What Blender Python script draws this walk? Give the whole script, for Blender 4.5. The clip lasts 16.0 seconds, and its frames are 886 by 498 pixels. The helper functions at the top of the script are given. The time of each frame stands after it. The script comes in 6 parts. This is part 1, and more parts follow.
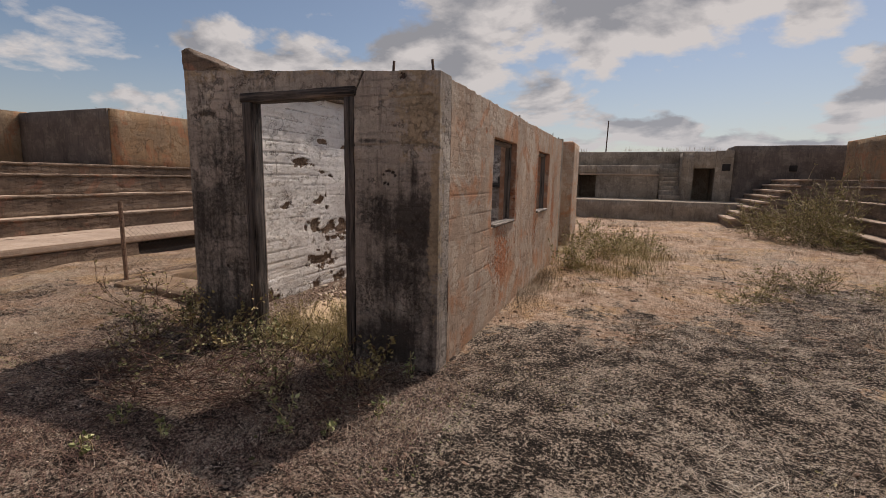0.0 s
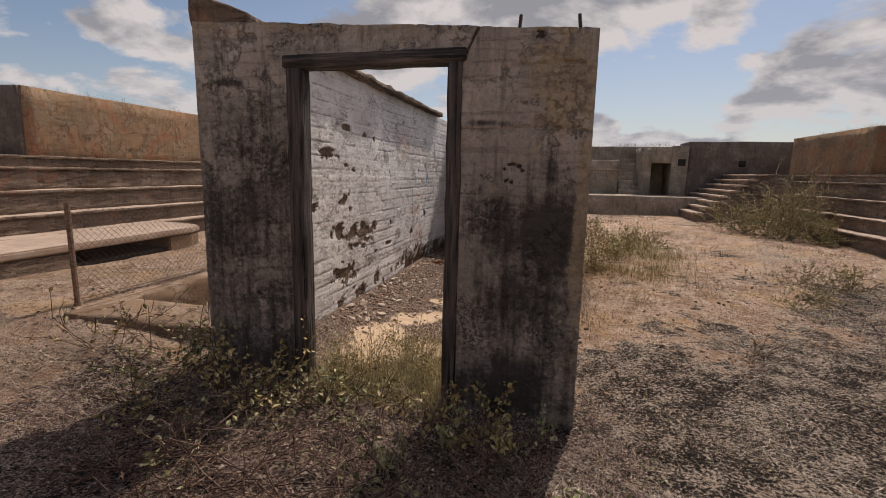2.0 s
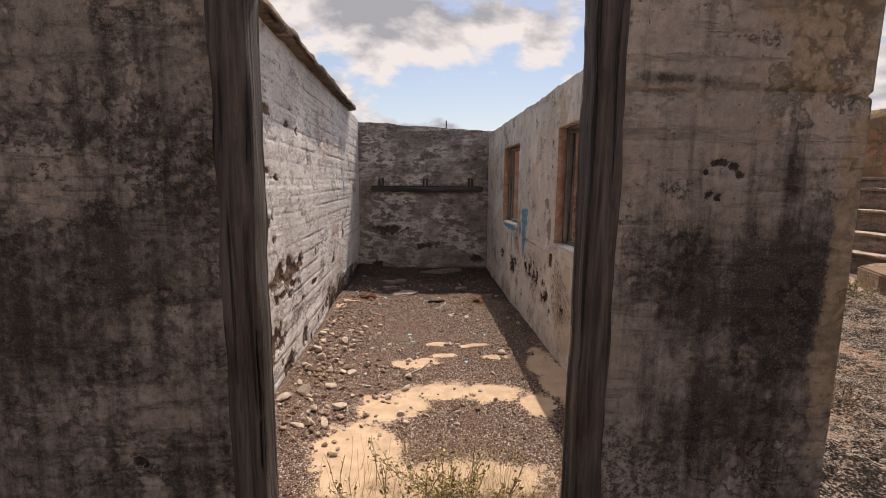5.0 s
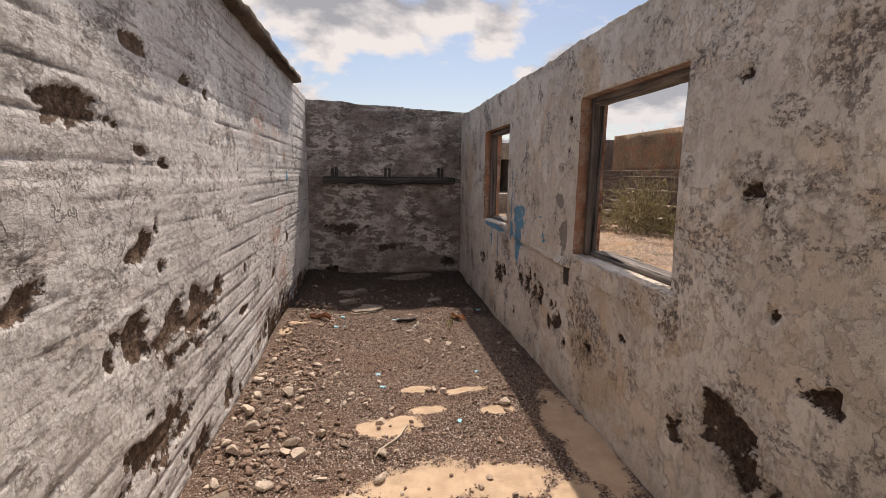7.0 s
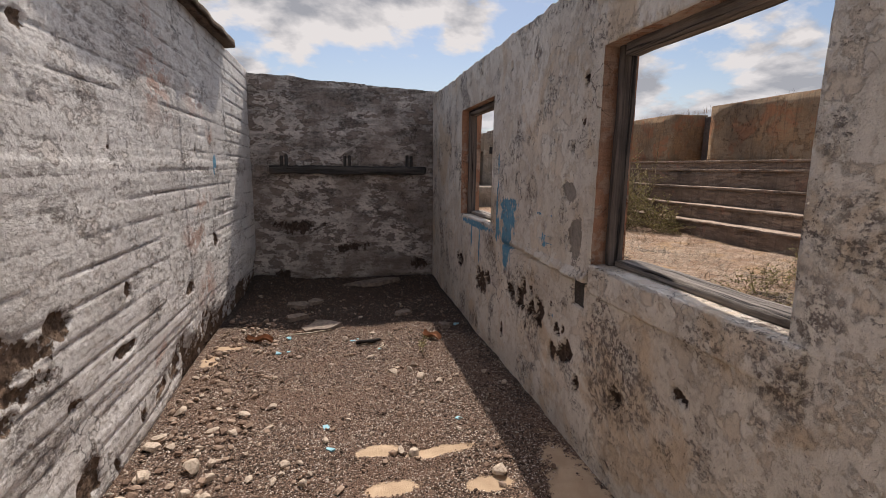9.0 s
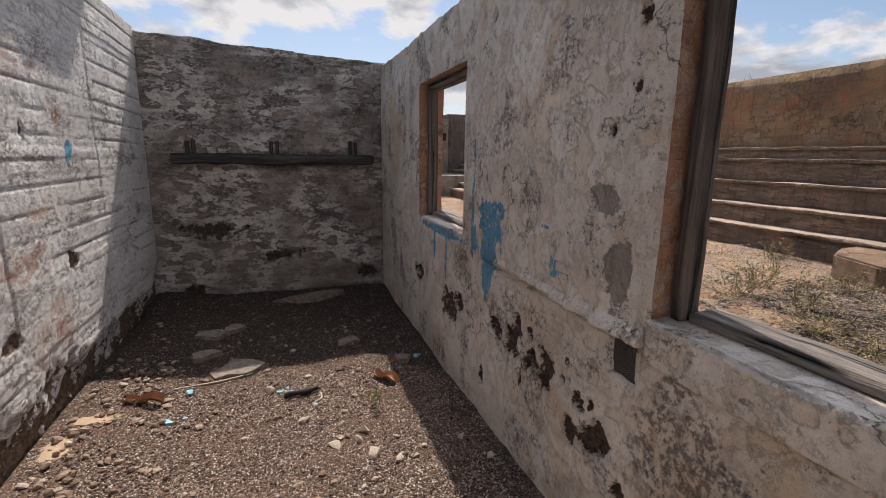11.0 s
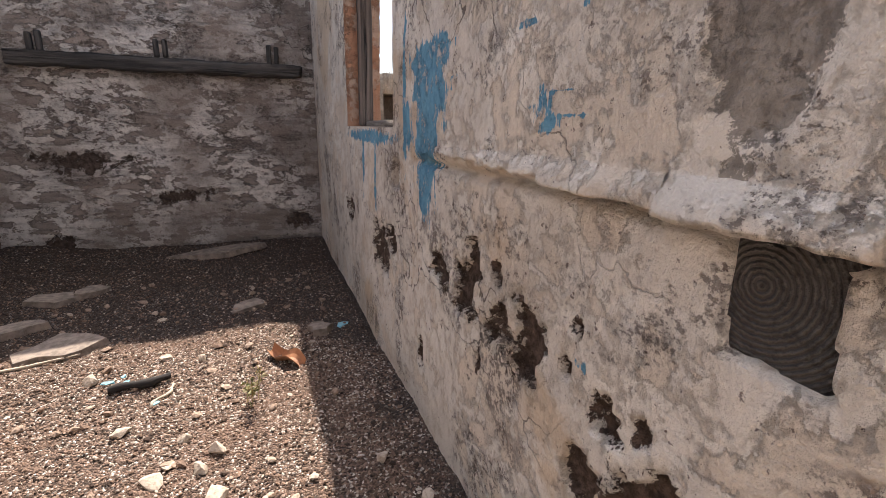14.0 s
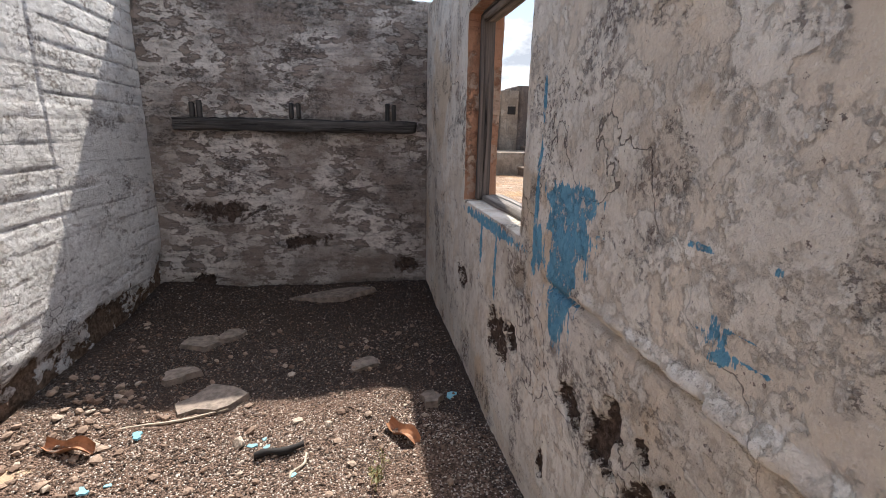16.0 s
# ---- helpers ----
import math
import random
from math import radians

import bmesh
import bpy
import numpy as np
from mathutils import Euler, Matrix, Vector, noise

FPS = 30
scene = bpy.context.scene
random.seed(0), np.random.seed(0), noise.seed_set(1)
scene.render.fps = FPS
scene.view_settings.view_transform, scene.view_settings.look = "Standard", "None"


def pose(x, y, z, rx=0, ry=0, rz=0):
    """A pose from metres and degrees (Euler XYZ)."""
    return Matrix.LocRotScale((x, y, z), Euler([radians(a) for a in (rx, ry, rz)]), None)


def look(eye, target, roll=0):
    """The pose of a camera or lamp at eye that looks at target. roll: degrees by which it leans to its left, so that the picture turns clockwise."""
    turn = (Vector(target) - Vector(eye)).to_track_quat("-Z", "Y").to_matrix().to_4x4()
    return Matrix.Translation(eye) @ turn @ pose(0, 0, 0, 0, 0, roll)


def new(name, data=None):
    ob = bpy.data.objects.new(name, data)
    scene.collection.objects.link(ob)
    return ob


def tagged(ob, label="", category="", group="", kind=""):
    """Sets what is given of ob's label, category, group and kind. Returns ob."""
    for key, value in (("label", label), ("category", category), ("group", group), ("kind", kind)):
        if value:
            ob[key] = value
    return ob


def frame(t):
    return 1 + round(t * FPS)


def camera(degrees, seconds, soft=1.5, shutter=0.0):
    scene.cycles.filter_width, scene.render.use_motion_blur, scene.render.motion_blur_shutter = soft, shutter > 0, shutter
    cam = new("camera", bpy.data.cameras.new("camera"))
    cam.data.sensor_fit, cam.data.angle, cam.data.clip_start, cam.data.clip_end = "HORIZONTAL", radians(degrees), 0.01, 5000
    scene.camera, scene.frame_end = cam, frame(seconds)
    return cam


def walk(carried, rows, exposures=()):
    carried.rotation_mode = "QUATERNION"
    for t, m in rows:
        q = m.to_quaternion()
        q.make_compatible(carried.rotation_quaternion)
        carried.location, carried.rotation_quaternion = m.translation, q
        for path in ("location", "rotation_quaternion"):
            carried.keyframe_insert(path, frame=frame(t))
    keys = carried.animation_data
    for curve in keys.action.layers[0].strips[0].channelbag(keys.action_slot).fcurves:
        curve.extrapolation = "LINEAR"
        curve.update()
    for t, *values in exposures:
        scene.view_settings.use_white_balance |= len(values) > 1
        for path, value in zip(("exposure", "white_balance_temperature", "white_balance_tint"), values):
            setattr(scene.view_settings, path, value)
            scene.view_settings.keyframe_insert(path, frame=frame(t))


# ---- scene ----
cam = camera(87.1, 16.0, soft=0.6)
METRES, EYE, TILT, LEAN, TURN = 8.2, 1.48, 0.0, 0.0, 22.0
ROWS = [
    (0.0, 0.0, 0.0, 0.0, 0.15, -8.69, -1.0),
    (0.5, -0.0304, 0.03, 0.0006, -0.45, -9.59, -1.06),
    (1.0, -0.0738, 0.0604, -0.0037, -2.3, -10.2, -1.09),
    (1.5, -0.1156, 0.0895, -0.0021, -4.68, -10.02, -1.13),
    (2.0, -0.153, 0.1286, -0.0015, -8.1, -9.28, -1.14),
    (2.5, -0.1875, 0.1605, -0.0018, -11.46, -8.67, -1.02),
    (3.0, -0.2189, 0.1911, 0.0013, -14.84, -8.61, -0.87),
    (3.5, -0.232, 0.2303, -0.0031, -17.93, -8.38, -0.78),
    (4.0, -0.2327, 0.2693, -0.0029, -20.93, -8.31, -0.66),
    (4.5, -0.2297, 0.3124, -0.0015, -23.18, -8.28, -0.58),
    (5.0, -0.2211, 0.3481, -0.0024, -25.13, -8.15, -0.52),
    (7.5, -0.1745, 0.5001, -0.0034, -31.91, -9.58, -0.66),
    (8.0, -0.1628, 0.5161, -0.0089, -32.96, -9.81, -0.63),
    (8.5, -0.1435, 0.5402, -0.0111, -33.64, -9.88, -0.6),
    (11.0, -0.0693, 0.6633, -0.0085, -40.82, -11.41, -0.76),
    (11.5, -0.0408, 0.6785, -0.016, -43.66, -12.87, -0.8),
    (12.0, -0.0164, 0.6968, -0.0297, -45.31, -13.9, -0.8),
    (12.5, 0.0005, 0.7098, -0.045, -45.94, -13.98, -0.85),
    (13.0, 0.0147, 0.7183, -0.06, -46.05, -14.02, -0.96),
    (13.5, 0.0225, 0.723, -0.0632, -45.28, -14.29, -0.97),
    (14.0, 0.0266, 0.7326, -0.0628, -43.28, -14.7, -0.97),
    (14.5, 0.0296, 0.7415, -0.0571, -40.6, -15.12, -0.97),
    (15.0, 0.0292, 0.7491, -0.0471, -37.61, -15.36, -0.93),
    (15.5, 0.0264, 0.7493, -0.0365, -34.94, -14.89, -1.0),
    (16.0, 0.0155, 0.7472, -0.019, -32.48, -14.15, -1.01),
]
walk(cam, [(t, pose(0, 0, EYE, TILT, LEAN, TURN) @ pose(METRES * x, METRES * y, METRES * z, 90 + pitch, roll, yaw)) for t, x, y, z, yaw, pitch, roll in ROWS],
     [(0.0, -0.14, 6850, 15), (2.0, -0.08, 6850, 16), (4.0, 0.12, 6950, 17), (5.0, 0.38, 7050, 17), (7.5, 0.36, 6950, 15), (8.0, 0.26, 6850, 14), (8.7, 0.24, 6750, 14), (11.0, 0.36, 6500, 13), (12.0, 0.80, 6550, 13), (12.8, 1.16, 6700, 14), (14.5, 1.42, 6600, 13), (15.2, 1.36, 6500, 12), (16.0, 1.14, 6300, 10)])

# ---- world, sun ----
SUN_DIR = Vector((0.153, 0.738, 1.0)).normalized()
SUN_EL = math.asin(SUN_DIR.z)
SUN_AZ = math.atan2(SUN_DIR.x, SUN_DIR.y)
world = bpy.data.worlds.new("sky")
scene.world = world
world.use_nodes = True


def build_sky():
    nt = world.node_tree
    nt.nodes.clear()
    N = nt.nodes.new
    L = nt.links.new
    out = N("ShaderNodeOutputWorld")
    bg = N("ShaderNodeBackground")
    bg.inputs["Strength"].default_value = 0.085
    sky = N("ShaderNodeTexSky")
    sky.sky_type = 'NISHITA'
    sky.sun_disc = False
    sky.sun_elevation = SUN_EL
    sky.sun_rotation = SUN_AZ
    sky.dust_density = 0.8
    tc = N("ShaderNodeTexCoord")
    sep = N("ShaderNodeSeparateXYZ")
    L(tc.outputs["Generated"], sep.inputs[0])
    # cloud layer on a flat ceiling: direction divided by its height
    zz = N("ShaderNodeMath")
    zz.operation = 'ADD'
    zz.inputs[1].default_value = 0.30
    L(sep.outputs["Z"], zz.inputs[0])
    mx = N("ShaderNodeMath")
    mx.operation = 'MAXIMUM'
    mx.inputs[1].default_value = 0.05
    L(zz.outputs[0], mx.inputs[0])
    div = []
    for k in ("X", "Y"):
        d = N("ShaderNodeMath")
        d.operation = 'DIVIDE'
        L(sep.outputs[k], d.inputs[0])
        L(mx.outputs[0], d.inputs[1])
        div.append(d)
    com = N("ShaderNodeCombineXYZ")
    L(div[0].outputs[0], com.inputs[0])
    L(div[1].outputs[0], com.inputs[1])
    com.inputs[2].default_value = 3.7
    # cover thins out towards the west
    thin = N("ShaderNodeMapRange")
    thin.inputs["From Min"].default_value = -0.9
    thin.inputs["From Max"].default_value = -0.2
    thin.inputs["To Min"].default_value = -0.07
    thin.inputs["To Max"].default_value = 0.0
    L(sep.outputs["X"], thin.inputs["Value"])

    def density(shift):
        at = N("ShaderNodeVectorMath")
        at.operation = 'ADD'
        at.inputs[1].default_value = shift
        L(com.outputs[0], at.inputs[0])
        n = N("ShaderNodeTexNoise")
        n.inputs["Scale"].default_value = 2.3
        n.inputs["Detail"].default_value = 10
        n.inputs["Roughness"].default_value = 0.55
        n.inputs["Distortion"].default_value = 0.15
        L(at.outputs[0], n.inputs["Vector"])
        a = N("ShaderNodeMath")
        L(n.outputs[0], a.inputs[0])
        L(thin.outputs[0], a.inputs[1])
        return a.outputs[0]

    n1 = density((0, 0, 0))
    n2 = density((0.02, 0.09, 0))
    cover = N("ShaderNodeMapRange")
    cover.inputs["From Min"].default_value = 0.47
    cover.inputs["From Max"].default_value = 0.54
    L(n1, cover.inputs["Value"])
    # sides turned to the sun are white, thick middles grey
    rim = N("ShaderNodeMath")
    rim.operation = 'SUBTRACT'
    L(n2, rim.inputs[0])
    L(n1, rim.inputs[1])
    rim2 = N("ShaderNodeMath")
    rim2.operation = 'MULTIPLY_ADD'
    rim2.inputs[1].default_value = 1.5
    L(rim.outputs[0], rim2.inputs[0])
    L(n1, rim2.inputs[2])
    shade = N("ShaderNodeMapRange")
    shade.inputs["From Min"].default_value = 0.49
    shade.inputs["From Max"].default_value = 0.66
    L(rim2.outputs[0], shade.inputs["Value"])
    cc = N("ShaderNodeMix")
    cc.data_type = 'RGBA'
    cc.inputs["A"].default_value = (7.6, 7.5, 7.5, 1)
    cc.inputs["B"].default_value = (3.5, 3.7, 4.1, 1)
    L(shade.outputs[0], cc.inputs["Factor"])
    mix = N("ShaderNodeMix")
    mix.data_type = 'RGBA'
    L(cover.outputs[0], mix.inputs["Factor"])
    L(sky.outputs[0], mix.inputs["A"])
    L(cc.outputs["Result"], mix.inputs["B"])
    # haze low down
    hz = N("ShaderNodeMapRange")
    hz.inputs["From Min"].default_value = 0.0
    hz.inputs["From Max"].default_value = 0.22
    hz.inputs["To Min"].default_value = 0.4
    hz.inputs["To Max"].default_value = 0.0
    L(sep.outputs["Z"], hz.inputs["Value"])
    m2 = N("ShaderNodeMix")
    m2.data_type = 'RGBA'
    m2.inputs["B"].default_value = (5.6, 6.1, 6.8, 1)
    L(hz.outputs[0], m2.inputs["Factor"])
    L(mix.outputs["Result"], m2.inputs["A"])
    # cloud and haze are brightest round the sun
    dot = N("ShaderNodeVectorMath")
    dot.operation = 'DOT_PRODUCT'
    dot.inputs[1].default_value = SUN_DIR
    L(tc.outputs["Generated"], dot.inputs[0])
    glow = N("ShaderNodeMapRange")
    glow.interpolation_type = 'SMOOTHERSTEP'
    glow.inputs["From Min"].default_value = 0.84
    glow.inputs["From Max"].default_value = 1.0
    glow.inputs["To Min"].default_value = 1.0
    glow.inputs["To Max"].default_value = 4.0
    L(dot.outputs["Value"], glow.inputs["Value"])
    gm = N("ShaderNodeVectorMath")
    gm.operation = 'SCALE'
    L(m2.outputs["Result"], gm.inputs[0])
    L(glow.outputs[0], gm.inputs["Scale"])
    L(gm.outputs[0], bg.inputs["Color"])
    L(bg.outputs[0], out.inputs[0])


build_sky()
sun = new("sun", bpy.data.lights.new("sun", "SUN"))
sun.data.energy = 3.9
sun.data.angle = radians(0.6)
sun.data.color = (1.0, 0.93, 0.83)
sun.matrix_world = look((0, 0, 30), Vector((0, 0, 30)) - SUN_DIR)


# ---- noise on arrays ----
def hash3(ix, iy, iz):
    h = (ix.astype(np.int64) * 374761393 + iy.astype(np.int64) * 668265263 + iz.astype(np.int64) * 1274126177) & 0xffffffff
    h = ((h ^ (h >> 13)) * 1274126177) & 0xffffffff
    h = ((h ^ (h >> 16)) * 2246822519) & 0xffffffff
    return ((h ^ (h >> 15)) & 0xffffff) / float(0xffffff)


def vnoise(x, y, z):
    x, y, z = np.broadcast_arrays(np.asarray(x, float), np.asarray(y, float), np.asarray(z, float))
    ix, iy, iz = np.floor(x), np.floor(y), np.floor(z)
    fx, fy, fz = x - ix, y - iy, z - iz
    fx, fy, fz = (f * f * (3 - 2 * f) for f in (fx, fy, fz))
    tot = 0
    for a in (0, 1):
        for b in (0, 1):
            for c in (0, 1):
                w = (fx if a else 1 - fx) * (fy if b else 1 - fy) * (fz if c else 1 - fz)
                tot = tot + w * hash3(ix + a, iy + b, iz + c)
    return tot


def fbm(x, y, z, scale, octaves=4, gain=0.5, seed=0.0):
    tot, amp, norm = 0.0, 1.0, 0.0
    for o in range(octaves):
        k = scale * 2.03 ** o
        tot = tot + amp * vnoise(np.asarray(x) * k + seed + 17.3 * o, np.asarray(y) * k + seed * 0.7, np.asarray(z) * k - seed * 1.3)
        norm += amp
        amp *= gain
    return tot / norm


def step(a, b, x):
    f = np.clip((x - a) / (b - a), 0, 1)
    return f * f * (3 - 2 * f)


# ---- mesh helpers ----
def mesh_from(name, verts, faces, material, smooth=True):
    me = bpy.data.meshes.new(name)
    me.from_pydata([tuple(v) for v in verts], [], [tuple(f) for f in faces])
    if material:
        me.materials.append(material)
    if smooth:
        me.polygons.foreach_set("use_smooth", [True] * len(me.polygons))
    me.update()
    return me


def part(name, bm, material, parent, label=""):
    me = bm
    if isinstance(bm, bmesh.types.BMesh):
        me = bpy.data.meshes.new(name)
        bm.to_mesh(me)
        bm.free()
        if material and not me.materials:
            me.materials.append(material)
    ob = new(name, me)
    ob.parent = parent
    if label:
        ob["label"] = label
    return ob


def set_mask(me, name, values):
    at = me.attributes.new(name, 'FLOAT', 'POINT')
    at.data.foreach_set("value", np.asarray(values, dtype=np.float32))


def rough_box(name, lo, hi, material, res=0.15, amp=0.012, scale=2.2, bevel=0.02, seed=0.0, wear=0.0):
    """A concrete block with uneven faces and worn edges, as a mesh of one closed skin."""
    lo, hi = np.array(lo, float), np.array(hi, float)
    cnt = [max(2, int(math.ceil(d / res))) for d in hi - lo]
    axes = []
    for i in range(3):
        a = np.linspace(lo[i], hi[i], cnt[i] + 1)
        b = min(bevel, (hi[i] - lo[i]) * 0.3)
        a = np.concatenate([[lo[i], lo[i] + b], a[1:-1], [hi[i] - b, hi[i]]])
        a = np.unique(np.round(a, 5))
        axes.append(a)
    index, verts, faces = {}, [], []

    def vid(i, j, k):
        key = (i, j, k)
        if key not in index:
            index[key] = len(verts)
            verts.append((axes[0][i], axes[1][j], axes[2][k]))
        return index[key]

    n = [len(a) - 1 for a in axes]
    for d in range(3):
        e, f = [(1, 2), (2, 0), (0, 1)][d]
        for side in (0, n[d]):
            for a in range(n[e]):
                for b in range(n[f]):
                    q = []
                    for da, db in ((0, 0), (1, 0), (1, 1), (0, 1)):
                        ijk = [0, 0, 0]
                        ijk[d], ijk[e], ijk[f] = side, a + da, b + db
                        q.append(vid(*ijk))
                    faces.append(q if side else q[::-1])
    v = np.array(verts)
    # pull edges in to round them
    mid = (lo + hi) / 2
    at_edge = [(np.isclose(v[:, i], lo[i]) | np.isclose(v[:, i], hi[i])) for i in range(3)]
    count = at_edge[0].astype(int) + at_edge[1] + at_edge[2]
    chip = fbm(v[:, 0], v[:, 1], v[:, 2], 3.1, 3, 0.6, seed + 5)
    pull = np.where(count >= 2, bevel * 0.4 + wear * step(0.45, 0.75, chip), 0.0)
    for i in range(3):
        v[:, i] -= np.where(at_edge[i], np.sign(v[:, i] - mid[i]) * pull, 0)
    for i in range(3):
        v[:, i] += (fbm(v[:, 0], v[:, 1], v[:, 2], scale, 3, 0.5, seed + 11 * i) - 0.5) * 2 * amp
    return mesh_from(name, v, faces, material)


# ---- materials ----
def material(name):
    m = bpy.data.materials.new(name)
    m.use_nodes = True
    nt = m.node_tree
    nt.nodes.clear()
    out = nt.nodes.new("ShaderNodeOutputMaterial")
    bsdf = nt.nodes.new("ShaderNodeBsdfPrincipled")
    nt.links.new(bsdf.outputs[0], out.inputs[0])
    return m, nt, bsdf


class Nodes:
    """Short forms for node building."""

    def __init__(self, nt):
        self.nt = nt
        geo = nt.nodes.new("ShaderNodeNewGeometry")
        self.pos = geo.outputs["Position"]
        self.geo = geo

    def link(self, a, b):
        if isinstance(a, (int, float)):
            b.default_value = a
        elif isinstance(a, tuple):
            b.default_value = (*a, 1) if len(a) == 3 and b.type == 'RGBA' else a
        else:
            self.nt.links.new(a, b)

    def scaled(self, s, shift=(0, 0, 0)):
        m = self.nt.nodes.new("ShaderNodeMapping")
        self.link(self.pos, m.inputs["Vector"])
        m.inputs["Scale"].default_value = s
        m.inputs["Location"].default_value = shift
        return m.outputs[0]

    def noise(self, scale, detail=4, rough=0.55, vec=None, warp=0.0):
        n = self.nt.nodes.new("ShaderNodeTexNoise")
        self.link(vec if vec is not None else self.pos, n.inputs["Vector"])
        n.inputs["Scale"].default_value = scale
        n.inputs["Detail"].default_value = detail
        n.inputs["Roughness"].default_value = rough
        n.inputs["Distortion"].default_value = warp
        return n.outputs[0]

    def voronoi(self, scale, feature='F1', vec=None, out="Distance"):
        n = self.nt.nodes.new("ShaderNodeTexVoronoi")
        n.feature = feature
        self.link(vec if vec is not None else self.pos, n.inputs["Vector"])
        n.inputs["Scale"].default_value = scale
        return n.outputs[out]

    def ramp(self, v, a, b, lo=0.0, hi=1.0):
        n = self.nt.nodes.new("ShaderNodeMapRange")
        n.interpolation_type = 'SMOOTHSTEP'
        self.link(v, n.inputs["Value"])
        for k, x in (("From Min", a), ("From Max", b), ("To Min", lo), ("To Max", hi)):
            n.inputs[k].default_value = x
        return n.outputs[0]

    def math(self, op, a, b=0.0):
        n = self.nt.nodes.new("ShaderNodeMath")
        n.operation = op
        self.link(a, n.inputs[0])
        self.link(b, n.inputs[1])
        return n.outputs[0]

    def mix(self, f, a, b, blend='MIX'):
        n = self.nt.nodes.new("ShaderNodeMix")
        n.data_type = 'RGBA'
        n.blend_type = blend
        self.link(f, n.inputs["Factor"])
        self.link(a, n.inputs["A"])
        self.link(b, n.inputs["B"])
        return n.outputs["Result"]

    def attr(self, name):
        n = self.nt.nodes.new("ShaderNodeAttribute")
        n.attribute_name = name
        return n.outputs["Fac"]

    def random(self):
        return self.nt.nodes.new("ShaderNodeObjectInfo").outputs["Random"]

    def island(self):
        return self.geo.outputs["Random Per Island"]

    def axis(self, k):
        n = self.nt.nodes.new("ShaderNodeSeparateXYZ")
        self.link(self.pos, n.inputs[0])
        return n.outputs[k]

    def bump(self, bsdf, h, strength=0.4, dist=0.01):
        n = self.nt.nodes.new("ShaderNodeBump")
        n.inputs["Strength"].default_value = strength
        n.inputs["Distance"].default_value = dist
        self.link(h, n.inputs["Height"])
        self.link(n.outputs[0], bsdf.inputs["Normal"])


def plaster(name, base, pale, dark, spall, stain=0.5, speck=0.5, pale_amount=0.5, streak=0.3, accent=None, accent_amount=0.0, flat=1.0, rough=0.6, grade=3.4, patch=None, patch_soft=0.06, clumpy=0.3, dirt=0.2, edge=1.0):
    """Old rendered concrete in flaking coats: pale coat over base coat over bare spalled core, with dirt, runs and cracks. flat > 1 stretches the flakes sideways; masks spall, blue, soot come from the mesh."""
    m, nt, bsdf = material(name)
    n = Nodes(nt)
    lie = n.scaled((1, 1, flat))
    big = n.noise(0.9, 5, 0.6)
    mid = n.noise(grade, 12, 0.70, lie)
    fine = n.noise(42, 6, 0.7)
    grain = n.noise(190, 3, 0.65)
    rag = n.noise(26, 8, 0.72)
    # pale coat in crisp-edged islands, each with some cloud of its own
    cut = 0.60 - 0.22 * pale_amount
    coat = n.math('MULTIPLY', n.ramp(mid, cut, cut + 0.03), n.ramp(rag, 0.36, 0.48, 0.25, 1.0))
    soft = n.noise(1.8, 6, 0.6, n.scaled((1, 1, 1), (5, 5, 5)))
    coat = n.math('MULTIPLY', coat, n.ramp(soft, 0.40, 0.58, 1.0 - clumpy, 1.0))
    low = n.mix(n.ramp(soft, 0.3, 0.7), tuple(c * 0.82 for c in base), tuple(c * 1.18 for c in base))
    top = n.mix(n.ramp(soft, 0.35, 0.7), tuple(c * 0.85 for c in pale), pale)
    col = n.mix(coat, low, top)
    # dirt and painted shadow along the broken rims of the flakes, and level trowel marks
    rim = n.math('MULTIPLY', n.ramp(n.math('ABSOLUTE', n.math('SUBTRACT', mid, cut - 0.004)), 0.003, 0.012, 1, 0), n.ramp(soft, 0.44, 0.56))
    trowel = n.ramp(n.noise(2.6, 8, 0.7, n.scaled((0.8, 0.8, 8.0), (2, 2, 2))), 0.54, 0.60)
    col = n.mix(n.math('MULTIPLY', rim, (0.30 + 0.3 * speck) * edge), col, dark)
    col = n.mix(n.math('MULTIPLY', trowel, 0.20 * edge), col, dark)
    if accent:
        ac = n.noise(1.7, 8, 0.66, n.scaled((1, 1, 1), (3.1, 7.7, 1.9)), 0.6)
        col = n.mix(n.ramp(ac, 0.66 - 0.3 * accent_amount, 0.76 - 0.3 * accent_amount, 0, 0.8), col, accent)
    # dirt in large clouds and downward runs
    col = n.mix(n.math('MULTIPLY', n.ramp(big, 0.42, 0.7), stain), col, dark)
    run = n.noise(5.0, 7, 0.66, n.scaled((3.4, 3.4, 0.32)))
    col = n.mix(n.ramp(run, 0.50, 0.72, 0, streak), col, dark)
    rub = n.noise(6.5, 8, 0.7, n.scaled((3.0, 3.0, 0.4), (8, 8, 8)))
    col = n.mix(n.ramp(rub, 0.54, 0.66, 0, 0.55 * streak), col, tuple(c * 1.05 for c in pale))
    soot = n.attr("soot")
    sootn = n.math('ADD', soot, n.math('MULTIPLY', n.math('SUBTRACT', mid, 0.5), 1.5))
    sootn = n.math('ADD', sootn, n.math('MULTIPLY', n.math('SUBTRACT', run, 0.5), 1.1 * streak))
    sootn = n.math('ADD', sootn, n.math('MULTIPLY', n.math('SUBTRACT', rag, 0.5), 1.3))
    col = n.mix(n.math('MULTIPLY', n.ramp(sootn, 0.16, 0.95, 0, 0.93), n.ramp(soot, 0.02, 0.25)), col, tuple(c * 0.5 for c in dark))
    # flaked specks in loose drifts
    n_cut = 0.50
